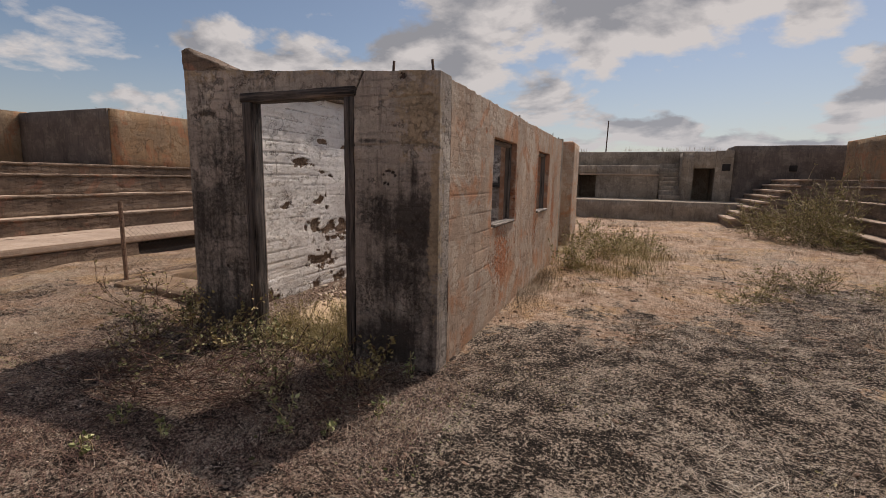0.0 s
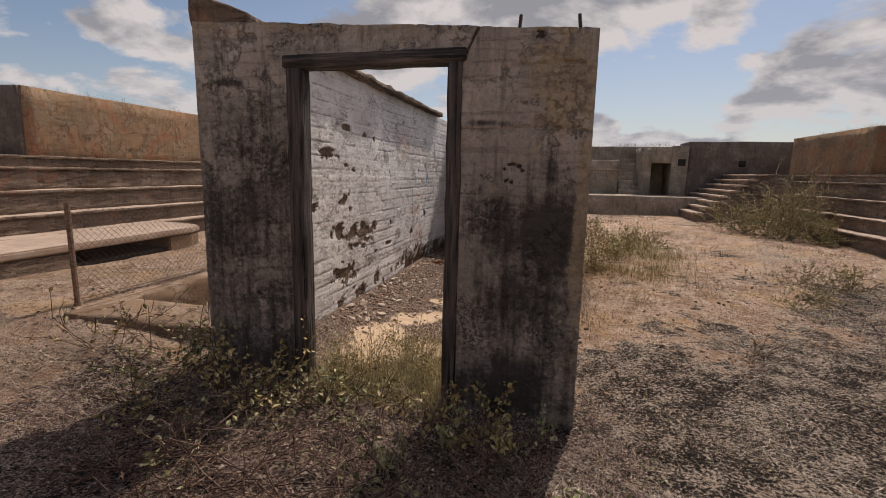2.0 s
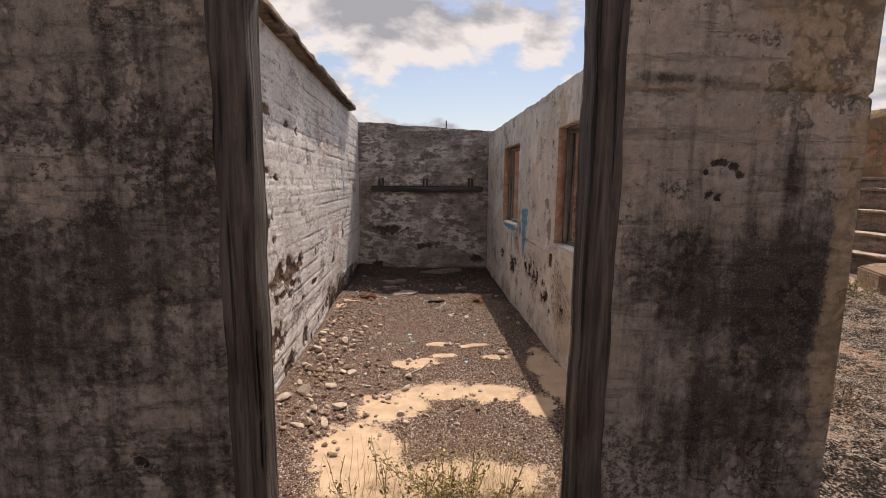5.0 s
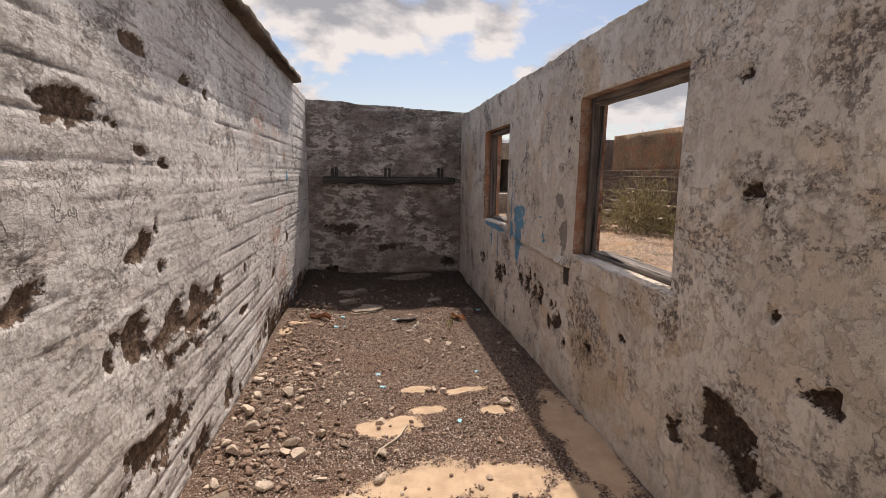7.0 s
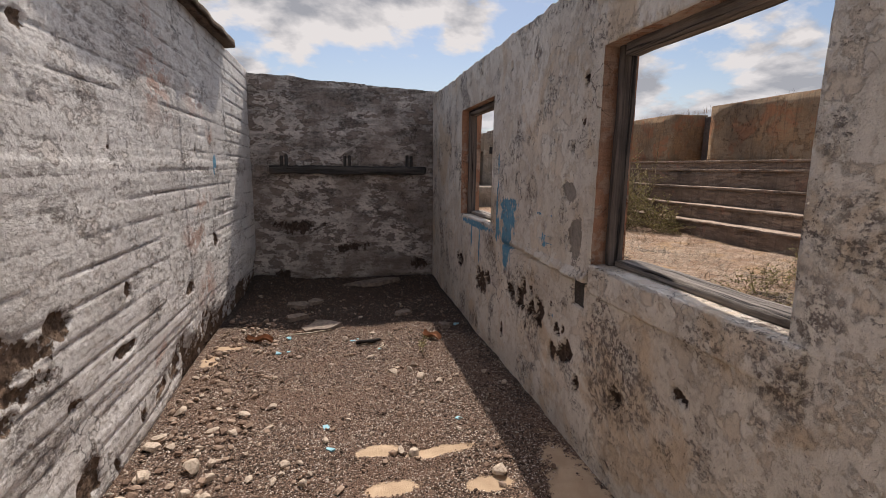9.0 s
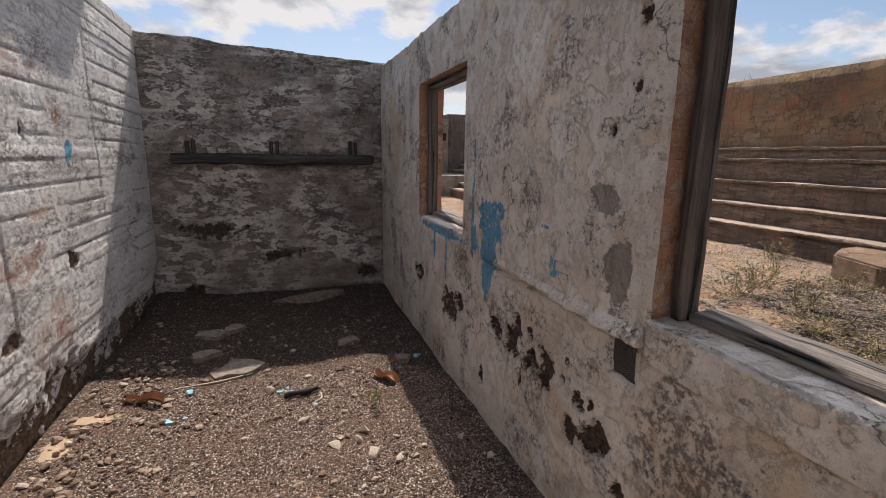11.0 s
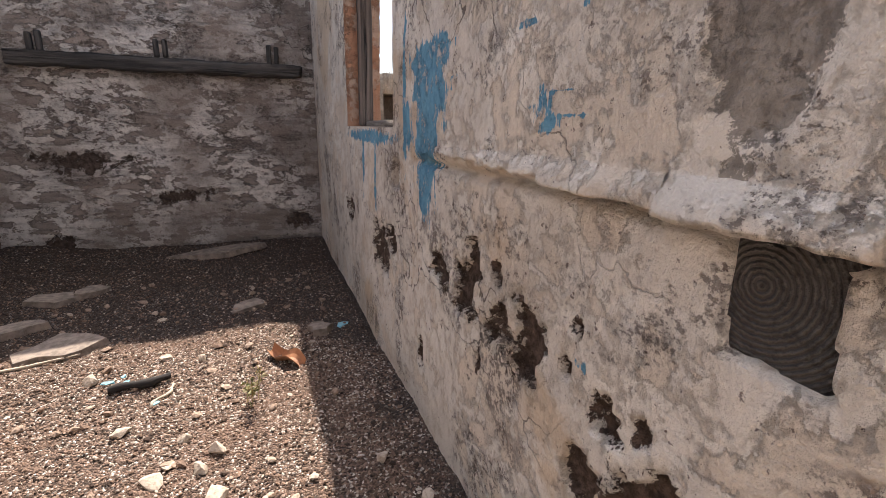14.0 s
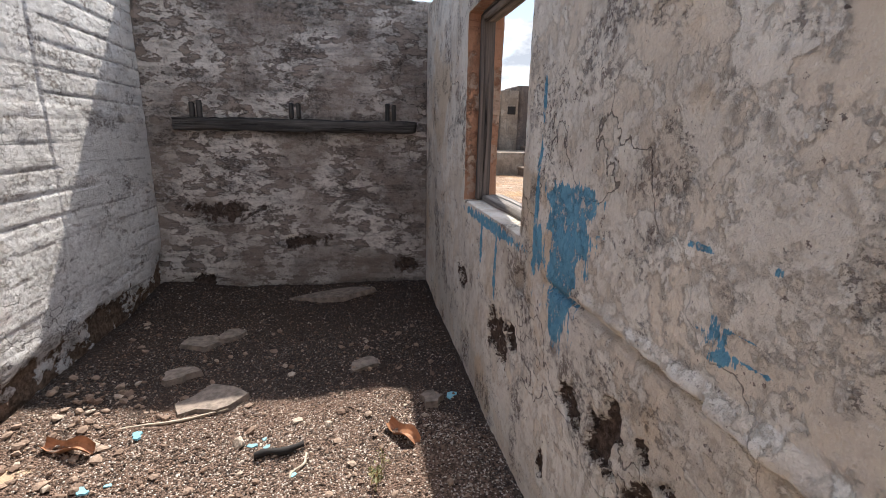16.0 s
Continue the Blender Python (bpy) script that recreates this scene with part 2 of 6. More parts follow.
    drift = n.ramp(n.noise(2.3, 5, 0.62, n.scaled((1, 1, flat), (9, 2, 4))), 0.70 - 0.14 * speck, 0.77 - 0.14 * speck)
    sp = n.math('MULTIPLY', n.ramp(n.noise(38, 9, 0.82, lie), n_cut + 0.01, n_cut + 0.03), drift)
    col = n.mix(n.math('MULTIPLY', sp, 0.8), col, tuple((a + b) * 0.5 for a, b in zip(spall, dark)))
    drift2 = n.ramp(n.noise(3.7, 7, 0.68, n.scaled((1, 1, 1.6), (1, 12, 6))), 0.70 - 0.13 * speck, 0.75 - 0.13 * speck)
    chips = n.math('MULTIPLY', n.ramp(n.noise(52, 7, 0.8, n.scaled((1, 1, 1.3), (6, 1, 2))), 0.53, 0.55), drift2)
    col = n.mix(n.math('MULTIPLY', chips, 0.7), col, tuple(c * 0.6 for c in dark))
    dots = n.ramp(n.noise(48, 5, 0.7, n.scaled((1, 1, 1), (2, 8, 3))), 0.645, 0.67)
    col = n.mix(n.math('MULTIPLY', dots, 0.4 + 0.4 * speck), col, tuple(c * 0.7 for c in dark))
    col = n.mix(n.ramp(fine, 0.42, 0.70, 0.0, dirt), col, dark)
    col = n.mix(n.ramp(grain, 0.5, 0.75, 0.0, 0.2), col, tuple(min(1, c * 1.25) for c in pale))
    # hair cracks
    wv = n.nt.nodes.new("ShaderNodeVectorMath")
    wv.operation = 'ADD'
    n.link(n.pos, wv.inputs[0])
    wn = n.nt.nodes.new("ShaderNodeTexNoise")
    n.link(n.pos, wn.inputs["Vector"])
    wn.inputs["Scale"].default_value = 3.5
    wn.inputs["Detail"].default_value = 6
    n.link(wn.outputs["Color"], wv.inputs[1])
    seam = n.voronoi(1.1, 'DISTANCE_TO_EDGE', wv.outputs[0])
    crack = n.math('MULTIPLY', n.ramp(seam, 0.002, 0.006, 1, 0), n.ramp(big, 0.50, 0.60))
    col = n.mix(n.math('MULTIPLY', crack, 0.7), col, tuple(c * 0.35 for c in dark))
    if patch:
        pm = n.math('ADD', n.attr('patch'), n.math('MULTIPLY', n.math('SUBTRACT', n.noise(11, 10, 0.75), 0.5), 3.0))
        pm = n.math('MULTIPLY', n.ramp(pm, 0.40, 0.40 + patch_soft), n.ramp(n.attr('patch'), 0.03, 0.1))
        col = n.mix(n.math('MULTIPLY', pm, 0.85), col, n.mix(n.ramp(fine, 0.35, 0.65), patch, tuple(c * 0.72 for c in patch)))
    # bare core where the coat has fallen
    bare = n.math('ADD', n.attr("spall"), n.math('MULTIPLY', n.math('SUBTRACT', n.noise(20, 10, 0.8), 0.5), 3.2))
    core = n.mix(n.ramp(fine, 0.36, 0.64), tuple(c * 1.3 for c in spall), tuple(c * 0.55 for c in spall))
    hole = n.math('MULTIPLY', n.ramp(bare, 0.43, 0.46), n.ramp(n.attr('spall'), 0.06, 0.14))
    brick = n.math('MULTIPLY', n.attr('brick'), n.ramp(mid, 0.46, 0.52))
    col = n.mix(n.math('MULTIPLY', brick, 0.75), col, n.mix(n.ramp(fine, 0.35, 0.65), (0.46, 0.21, 0.13), (0.52, 0.38, 0.31)))
    col = n.mix(hole, col, core)
    bl = n.math('ADD', n.attr("blue"), n.math('MULTIPLY', n.math('SUBTRACT', n.noise(20, 8, 0.75, n.scaled((2.2, 2.2, 0.45))), 0.5), 2.0))
    col = n.mix(n.math('MULTIPLY', n.ramp(bl, 0.44, 0.50), n.ramp(rag, 0.34, 0.46, 0.15, 1)), col, n.mix(n.ramp(fine, 0.3, 0.7), (0.12, 0.30, 0.45), (0.17, 0.38, 0.52)))
    n.link(col, bsdf.inputs["Base Color"])
    bsdf.inputs["Roughness"].default_value = 0.93
    bsdf.inputs["Specular IOR Level"].default_value = 0.15
    h = n.math('ADD', n.math('MULTIPLY', fine, 0.8), n.math('MULTIPLY', grain, 0.25))
    h = n.math('ADD', h, n.math('MULTIPLY', n.math('SUBTRACT', coat, n.math('MULTIPLY', n.math('ADD', rim, n.math('MULTIPLY', trowel, 0.6)), edge)), 0.28))
    h = n.math('SUBTRACT', h, n.math('MULTIPLY', n.math('ADD', sp, chips), 0.45))
    h = n.math('SUBTRACT', h, n.math('MULTIPLY', crack, 0.8))
    h = n.math('SUBTRACT', h, n.math('MULTIPLY', hole, n.math('ADD', 0.6, n.math('MULTIPLY', n.noise(60, 4, 0.7), 1.2))))
    n.bump(bsdf, h, min(1.0, rough), 0.012 * max(1.0, rough))
    return m


M_FRONT = plaster("front_render", (0.46, 0.395, 0.34), (0.64, 0.565, 0.485), (0.085, 0.071, 0.065), (0.10, 0.08, 0.07), stain=0.3, pale_amount=0.5, streak=0.6, speck=0.95, accent=(0.46, 0.35, 0.24), accent_amount=0.12, grade=3.0, patch=(0.50, 0.385, 0.26), patch_soft=0.4, clumpy=0.7, rough=1.5, dirt=0.25)
M_RIGHT_OUT = plaster("side_render", (0.50, 0.37, 0.275), (0.60, 0.50, 0.405), (0.22, 0.155, 0.115), (0.45, 0.19, 0.10), stain=0.3, pale_amount=0.5, streak=0.4, speck=0.5, accent=(0.52, 0.25, 0.13), accent_amount=0.5, dirt=0.3, rough=0.7)
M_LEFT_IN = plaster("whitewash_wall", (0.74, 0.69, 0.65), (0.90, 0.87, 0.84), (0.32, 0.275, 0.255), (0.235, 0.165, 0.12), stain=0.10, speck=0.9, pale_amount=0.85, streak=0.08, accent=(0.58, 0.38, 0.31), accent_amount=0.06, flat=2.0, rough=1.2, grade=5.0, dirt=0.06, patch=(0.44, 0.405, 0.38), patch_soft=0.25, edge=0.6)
M_BACK = plaster("sooty_back_wall", (0.32, 0.265, 0.232), (0.82, 0.76, 0.71), (0.11, 0.09, 0.08), (0.13, 0.095, 0.078), stain=0.3, pale_amount=0.6, streak=0.15, speck=1.1, flat=1.9, grade=7.0, clumpy=0.75, dirt=0.12, rough=1.4)
M_RIGHT_IN = plaster("beige_inner_render", (0.74, 0.645, 0.535), (0.90, 0.83, 0.735), (0.22, 0.158, 0.135), (0.135, 0.095, 0.075), stain=0.08, speck=1.12, pale_amount=0.66, streak=0.16, accent=(0.68, 0.53, 0.37), accent_amount=0.4, rough=1.3, grade=6.0, patch=(0.30, 0.262, 0.228), dirt=0.08, clumpy=0.3, edge=0.12)
M_REVEAL = plaster("salmon_reveal", (0.56, 0.31, 0.20), (0.70, 0.55, 0.44), (0.24, 0.15, 0.11), (0.42, 0.18, 0.10), stain=0.3, speck=1.0, pale_amount=0.45, streak=0.3, rough=1.4, grade=6.0, dirt=0.2, clumpy=0.4)
M_TIER = plaster("terrace_concrete", (0.25, 0.185, 0.14), (0.38, 0.29, 0.22), (0.06, 0.047, 0.04), (0.30, 0.15, 0.10), stain=0.45, pale_amount=0.5, streak=0.45, speck=0.9, accent=(0.42, 0.22, 0.15), accent_amount=0.3, flat=5.0, clumpy=0.6, dirt=0.35, rough=1.8, grade=2.6)
M_TREAD = plaster("terrace_tread", (0.42, 0.315, 0.24), (0.50, 0.39, 0.305), (0.24, 0.18, 0.14), (0.30, 0.20, 0.15), stain=0.25, pale_amount=0.5, streak=0.0, speck=0.25)
M_UPPER = plaster("ochre_upper_wall", (0.33, 0.215, 0.125), (0.43, 0.31, 0.20), (0.085, 0.062, 0.05), (0.15, 0.10, 0.075), stain=0.6, pale_amount=0.5, streak=0.5, speck=0.5, accent=(0.42, 0.19, 0.10), accent_amount=0.5, grade=1.8, dirt=0.3, rough=1.4)
# dark concrete; on the parapet end and recess it also paints shade
M_DARKCON = plaster("weathered_and_shaded_concrete", (0.16, 0.13, 0.115), (0.24, 0.20, 0.17), (0.06, 0.05, 0.045), (0.11, 0.09, 0.08), stain=0.6, pale_amount=0.35, streak=0.6, speck=0.3)
M_FARCON = plaster("far_concrete", (0.33, 0.27, 0.21), (0.47, 0.395, 0.315), (0.10, 0.082, 0.07), (0.14, 0.11, 0.09), stain=0.5, pale_amount=0.45, streak=0.6, speck=0.35)
M_PIT = plaster("pit_concrete", (0.27, 0.18, 0.115), (0.38, 0.28, 0.20), (0.16, 0.11, 0.08), (0.22, 0.15, 0.11), stain=0.4, pale_amount=0.4, streak=0.4, speck=0.9, rough=1.4, dirt=0.3)


def wood_material(name, light, dark, axis="Z"):
    m, nt, bsdf = material(name)
    n = Nodes(nt)
    s = {"Z": (34, 34, 1.5), "X": (1.5, 34, 34), "Y": (34, 1.5, 34)}[axis]
    fib = n.noise(1.0, 8, 0.7, n.scaled(s), 0.6)
    crack = n.noise(1.0, 5, 0.6, n.scaled(tuple(v * (1.0 if v > 5 else 0.5) for v in s), (4, 4, 4)), 0.2)
    col = n.mix(n.ramp(fib, 0.3, 0.72), dark, light)
    col = n.mix(n.ramp(n.noise(3, 4, 0.6), 0.45, 0.75, 0, 0.6), col, tuple(c * 0.5 for c in dark))
    col = n.mix(n.ramp(crack, 0.58, 0.63), col, (0.012, 0.01, 0.009))
    n.link(col, bsdf.inputs["Base Color"])
    bsdf.inputs["Roughness"].default_value = 0.8
    n.bump(bsdf, n.math('SUBTRACT', fib, n.math('MULTIPLY', n.ramp(crack, 0.56, 0.64), 1.6)), 1.0, 0.012)
    return m


M_WOOD_V = wood_material("weathered_wood_upright", (0.165, 0.132, 0.115), (0.013, 0.0105, 0.0095), "Z")
M_WOOD_X = wood_material("weathered_wood_beam", (0.19, 0.15, 0.128), (0.015, 0.012, 0.011), "X")
M_WOOD_W = wood_material("grey_window_wood", (0.20, 0.165, 0.145), (0.035, 0.028, 0.025), "Z")
M_WOOD_Y = wood_material("weathered_wood_sill", (0.34, 0.29, 0.25), (0.07, 0.058, 0.05), "Y")


def simple(name, colour, rough=0.9, metal=0.0, var=0.4, scale=30):
    m, nt, bsdf = material(name)
    n = Nodes(nt)
    f = n.noise(scale, 5, 0.6)
    col = n.mix(n.ramp(f, 0.3, 0.72), colour, tuple(c * (1 - var) for c in colour))
    n.link(col, bsdf.inputs["Base Color"])
    bsdf.inputs["Roughness"].default_value = rough
    bsdf.inputs["Metallic"].default_value = metal
    n.bump(bsdf, f, 0.4, 0.004)
    return m


M_RUST = simple("rusty_iron", (0.09, 0.05, 0.035), 0.85, 0.2, 0.6, 60)
# near black: paints the shade inside openings; also colours the burnt stick
M_BLACK = simple("void_shade_and_burnt", (0.03, 0.026, 0.024), 0.95, 0, 0.4, 4)


def ground_material():
    m, nt, bsdf = material("dry_soil")
    n = Nodes(nt)
    mid = n.noise(2.4, 9, 0.68, None, 0.5)
    fine = n.noise(17, 8, 0.74)
    grit = n.noise(75, 4, 0.8)
    fleck = n.noise(46, 5, 0.82, n.scaled((1, 1, 1), (3, 9, 1)))
    patchy = n.noise(4.5, 6, 0.68, n.scaled((1, 1, 1), (1, 4, 7)))
    fleck = n.math('ADD', fleck, n.math('MULTIPLY', n.math('SUBTRACT', patchy, 0.5), 0.45))
    soil = n.mix(n.ramp(mid, 0.38, 0.62), (0.40, 0.25, 0.16), (0.62, 0.455, 0.335))
    soil = n.mix(n.ramp(n.noise(1.1, 6, 0.62, n.scaled((1, 1, 1), (7, 3, 0))), 0.52, 0.60, 0, 0.8), soil, (0.58, 0.375, 0.20))
    soil = n.mix(n.ramp(grit, 0.53, 0.58, 0, 0.75), soil, (0.13, 0.078, 0.05))
    soil = n.mix(n.ramp(fine, 0.53, 0.57, 0, 0.75), soil, n.mix(n.ramp(grit, 0.44, 0.54), (0.22, 0.14, 0.09), (0.05, 0.033, 0.024)))
    soil = n.mix(n.ramp(fleck, 0.555, 0.585, 0, 0.8), soil, (0.72, 0.58, 0.45))
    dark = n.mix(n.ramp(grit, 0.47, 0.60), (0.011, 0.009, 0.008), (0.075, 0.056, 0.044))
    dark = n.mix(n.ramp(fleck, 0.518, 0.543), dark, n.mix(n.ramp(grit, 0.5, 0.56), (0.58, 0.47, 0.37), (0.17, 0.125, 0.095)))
    # the mask holds dark grit and the painted shade before the hut
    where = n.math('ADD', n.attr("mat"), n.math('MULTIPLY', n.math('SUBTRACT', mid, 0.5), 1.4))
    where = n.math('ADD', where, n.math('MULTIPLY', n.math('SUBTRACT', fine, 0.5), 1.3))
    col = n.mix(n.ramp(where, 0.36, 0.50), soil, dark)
    n.link(col, bsdf.inputs["Base Color"])
    bsdf.inputs["Roughness"].default_value = 0.96
    bsdf.inputs["Specular IOR Level"].default_value = 0.1
    n.bump(bsdf, n.math('ADD', fine, n.math('ADD', n.math('MULTIPLY', grit, 0.5), n.math('MULTIPLY', fleck, 0.5))), 1.0, 0.05)
    return m


M_GROUND = ground_material()


def floor_material():
    m, nt, bsdf = material("gravel_floor")
    n = Nodes(nt)
    cell = n.voronoi(150, out="Color")
    sepn = nt.nodes.new("ShaderNodeSeparateColor")
    nt.links.new(cell, sepn.inputs[0])
    mid = n.noise(2.2, 5, 0.6, warp=0.4)
    grit = n.noise(190, 4, 0.7)
    col = n.mix(n.ramp(sepn.outputs[0], 0.1, 0.95), (0.045, 0.031, 0.024), (0.27, 0.182, 0.137))
    col = n.mix(n.ramp(sepn.outputs[1], 0.84, 0.92), col, (0.66, 0.58, 0.50))
    col = n.mix(n.ramp(mid, 0.42, 0.66, 0, 0.5), col, (0.20, 0.125, 0.09))
    col = n.mix(n.ramp(grit, 0.5, 0.66, 0, 0.65), col, (0.055, 0.04, 0.032))
    # shade of the back and right walls, painted dark into the gravel
    floor_shade = n.math('ADD', n.attr("floor_shade"), n.math('MULTIPLY', n.math('SUBTRACT', n.noise(5, 8, 0.7), 0.5), 1.6))
    col = n.mix(n.ramp(floor_shade, 0.40, 0.75, 0, 0.72), col, (0.032, 0.027, 0.025))
    sand = n.mix(n.ramp(n.noise(9, 5, 0.6), 0.3, 0.7), (0.53, 0.395, 0.27), (0.44, 0.32, 0.215))
    col = n.mix(n.ramp(n.math('ADD', n.attr("sand"), n.math('MULTIPLY', n.math('SUBTRACT', n.noise(34, 7, 0.75), 0.42), 1.5)), 0.42, 0.60), col, sand)
    n.link(col, bsdf.inputs["Base Color"])
    bsdf.inputs["Roughness"].default_value = 0.93
    bsdf.inputs["Specular IOR Level"].default_value = 0.2
    dist = n.voronoi(150)
    hh = n.math('MULTIPLY', n.math('SUBTRACT', 1.0, dist), n.ramp(n.attr("sand"), 0.2, 0.6, 1.0, 0.1))
    n.bump(bsdf, n.math('ADD', hh, n.math('MULTIPLY', grit, 0.3)), 0.9, 0.012)
    return m


M_FLOOR = floor_material()

# ---- the ground ----
HUT = (-4.02, -1.39, 3.34, 9.85)
PIT = (-6.0, -4.35, 4.5, 8.2)


def ground_z(x, y):
    base = -0.09 + 0.05 * step(6, 18, y)
    base = base + (fbm(x, y, 0.0, 0.6, 3, 0.5, 3) - 0.5) * 0.12 + (fbm(x, y, 0.0, 5.0, 3, 0.55, 8) - 0.5) * 0.05
    base = base + 0.10 * step(-4.0, -5.8, x) * (1 - step(-7.0, -8.6, x)) * step(2.5, 4.0, y)
    return base


def grit_shade_mask(x, y):
    """Dark grit and matted straw on the soil, plus the hut's shade painted before the doorway."""
    a = 0.5 * fbm(x, y, 0.0, 0.75, 4, 0.6, 21) + 0.5 * fbm(x, y, 0.0, 2.1, 4, 0.6, 27)
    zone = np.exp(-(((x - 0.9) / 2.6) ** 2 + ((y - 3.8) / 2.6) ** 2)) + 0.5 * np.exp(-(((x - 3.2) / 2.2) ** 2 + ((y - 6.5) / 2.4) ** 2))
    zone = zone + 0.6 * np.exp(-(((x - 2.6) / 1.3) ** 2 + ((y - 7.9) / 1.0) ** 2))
    # the 1.25 patch paints the front wall's shade over the dark soil
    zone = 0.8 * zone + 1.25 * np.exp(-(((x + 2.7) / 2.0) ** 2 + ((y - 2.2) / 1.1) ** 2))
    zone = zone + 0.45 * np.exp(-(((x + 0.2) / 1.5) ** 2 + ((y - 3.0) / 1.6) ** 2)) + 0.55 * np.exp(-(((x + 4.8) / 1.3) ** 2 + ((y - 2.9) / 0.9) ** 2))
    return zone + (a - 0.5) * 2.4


def build_ground():
    def lines(lo, hi, fine, far):
        inner = np.arange(lo, hi + fine / 2, fine)
        outer = np.array([1.5, 4, 10, 25, 60, 150, 400, 1000, 3000])
        return np.concatenate([(lo - outer)[::-1], inner, hi + outer])
    xs, ys = lines(-13.0, 8.0, 0.075, 0), lines(-3.0, 22.0, 0.075, 0)
    X, Y = np.meshgrid(xs, ys, indexing="ij")
    Z = ground_z(X, Y)
    # lower under the hut's floor and inside the pit
    def inside(b, m):
        return (X > b[0] + m) & (X < b[1] - m) & (Y > b[2] + m) & (Y < b[3] - m)
    Z = np.where(inside(HUT, 0.1), -0.25, Z)
    Z = np.where(inside(PIT, -0.06), -1.15, Z)
    n, m = X.shape
    verts = np.stack([X.ravel(), Y.ravel(), Z.ravel()], 1)
    idx = np.arange(n * m).reshape(n, m)
    faces = np.stack([idx[:-1, :-1].ravel(), idx[1:, :-1].ravel(), idx[1:, 1:].ravel(), idx[:-1, 1:].ravel()], 1)
    me = mesh_from("ground", verts, faces.tolist(), M_GROUND)
    set_mask(me, "mat", np.clip(grit_shade_mask(X, Y), 0, 1).ravel())
    tagged(new("ground", me), "dry tan soil with dark grit, matted straw and shade painted before the doorway", "ground", kind="structure")


build_ground()


# ---- hut walls ----
def wall(name, start, along, out, length, thick, top, openings, res, mats, face_a, face_b, label, z_low=-0.3, fine=(None, None), flare=0.0):
    """A wall with two uneven faces and openings through it. Face A is on the side that out points to."""
    def spaced(lo, hi, zone):
        if not zone:
            return list(np.linspace(lo, hi, int((hi - lo) / res) + 1))
        a, b, r = zone
        return list(np.linspace(lo, a, int((a - lo) / res) + 1))[:-1] + list(np.linspace(a, b, int((b - a) / r) + 1)) + list(np.linspace(b, hi, int((hi - b) / res) + 1))[1:]
    u_lines, v_lines = spaced(0, length, fine[0]), spaced(z_low, 2.75, fine[1])
    for u0, u1, z0, z1 in openings:
        for u in (u0, u1):
            if 0 < u < length:
                u_lines[int(np.argmin([abs(a - u) for a in u_lines]))] = u
        for z in (z0, z1):
            if z_low < z < 2.75:
                v_lines[int(np.argmin([abs(a - z) for a in v_lines]))] = z
    U, V = np.meshgrid(np.array(sorted(u_lines)), np.array(sorted(v_lines)), indexing="ij")
    tp = top(U)
    Z = np.where(V < 2.12, V, 2.12 + (V - 2.12) * (tp - 2.12) / (2.75 - 2.12))
    cu, cv = (U[:-1, :-1] + U[1:, 1:]) / 2, (V[:-1, :-1] + V[1:, 1:]) / 2
    solid = np.ones(cu.shape, bool)
    for u0, u1, z0, z1 in openings:
        solid &= ~((cu > u0) & (cu < u1) & (cv > z0) & (cv < z1))
    ax, ay = along
    ox, oy = out
    XA, YA = start[0] + ax * U, start[1] + ay * U
    # openings may widen towards face B
    UB = U.copy()
    for u0, u1, z0, z1 in openings:
        near = step(0.15, 0.0, np.maximum(z0 - V, V - z1))
        UB = UB + flare * near * np.where(U >= (u0 + u1) / 2, step(0.2, 0.0, np.abs(U - u1)), -step(0.2, 0.0, np.abs(U - u0)))
    XB, YB = start[0] + ax * UB - ox * thick, start[1] + ay * UB - oy * thick
    da, ma = face_a(XA, YA, Z, U)
    db, mb = face_b(XB, YB, Z, U)
    A = np.stack([XA + ox * da, YA + oy * da, Z], -1).reshape(-1, 3)
    B = np.stack([XB - ox * db, YB - oy * db, Z], -1).reshape(-1, 3)
    n, m = U.shape
    idx = np.arange(n * m).reshape(n, m)
    off = n * m
    q = np.stack([idx[:-1, :-1], idx[1:, :-1], idx[1:, 1:], idx[:-1, 1:]], -1)[solid]
    # handedness of the grid against the outward side
    flip = (ax * oy - ay * ox) > 0
    qa = q[:, ::-1] if flip else q
    qb = (q + off) if flip else (q + off)[:, ::-1]
    pad = np.pad(solid, 1)
    rim, rim_mat = [], []
    for di, dj, e in ((-1, 0, (0, 3)), (1, 0, (1, 2)), (0, -1, (0, 1)), (0, 1, (3, 2))):
        nb = pad[1 + di:1 + di + solid.shape[0], 1 + dj:1 + dj + solid.shape[1]]
        edge = solid & ~nb
        qq = np.stack([idx[:-1, :-1], idx[1:, :-1], idx[1:, 1:], idx[:-1, 1:]], -1)[edge]
        a, b = qq[:, e[0]], qq[:, e[1]]
        rim.append(np.stack([a, b, b + off, a + off], -1))
        rim_mat += [0 if dj > 0 and mats[-1] is M_REVEAL else len(mats) - 1] * len(a)
    rim = np.concatenate(rim)
    faces = np.concatenate([qa, qb, rim])
    me = bpy.data.meshes.new(name)
    used = np.unique(faces)
    remap = np.full(2 * off, -1)
    remap[used] = np.arange(len(used))
    verts = np.concatenate([A, B])[used]
    me.from_pydata(verts.tolist(), [], remap[faces].tolist())
    for mt in mats:
        me.materials.append(mt)
    mi = np.concatenate([np.zeros(len(qa)), np.ones(len(qb)), np.array(rim_mat)]).astype(np.int32)
    me.polygons.foreach_set("material_index", mi)
    me.polygons.foreach_set("use_smooth", np.concatenate([np.ones(len(qa) + len(qb), bool), np.zeros(len(rim), bool)]))
    for k in ("spall", "blue", "soot", "brick", "patch"):
        va = np.broadcast_to(ma.get(k, 0.0), U.shape).ravel()
        vb = np.broadcast_to(mb.get(k, 0.0), U.shape).ravel()
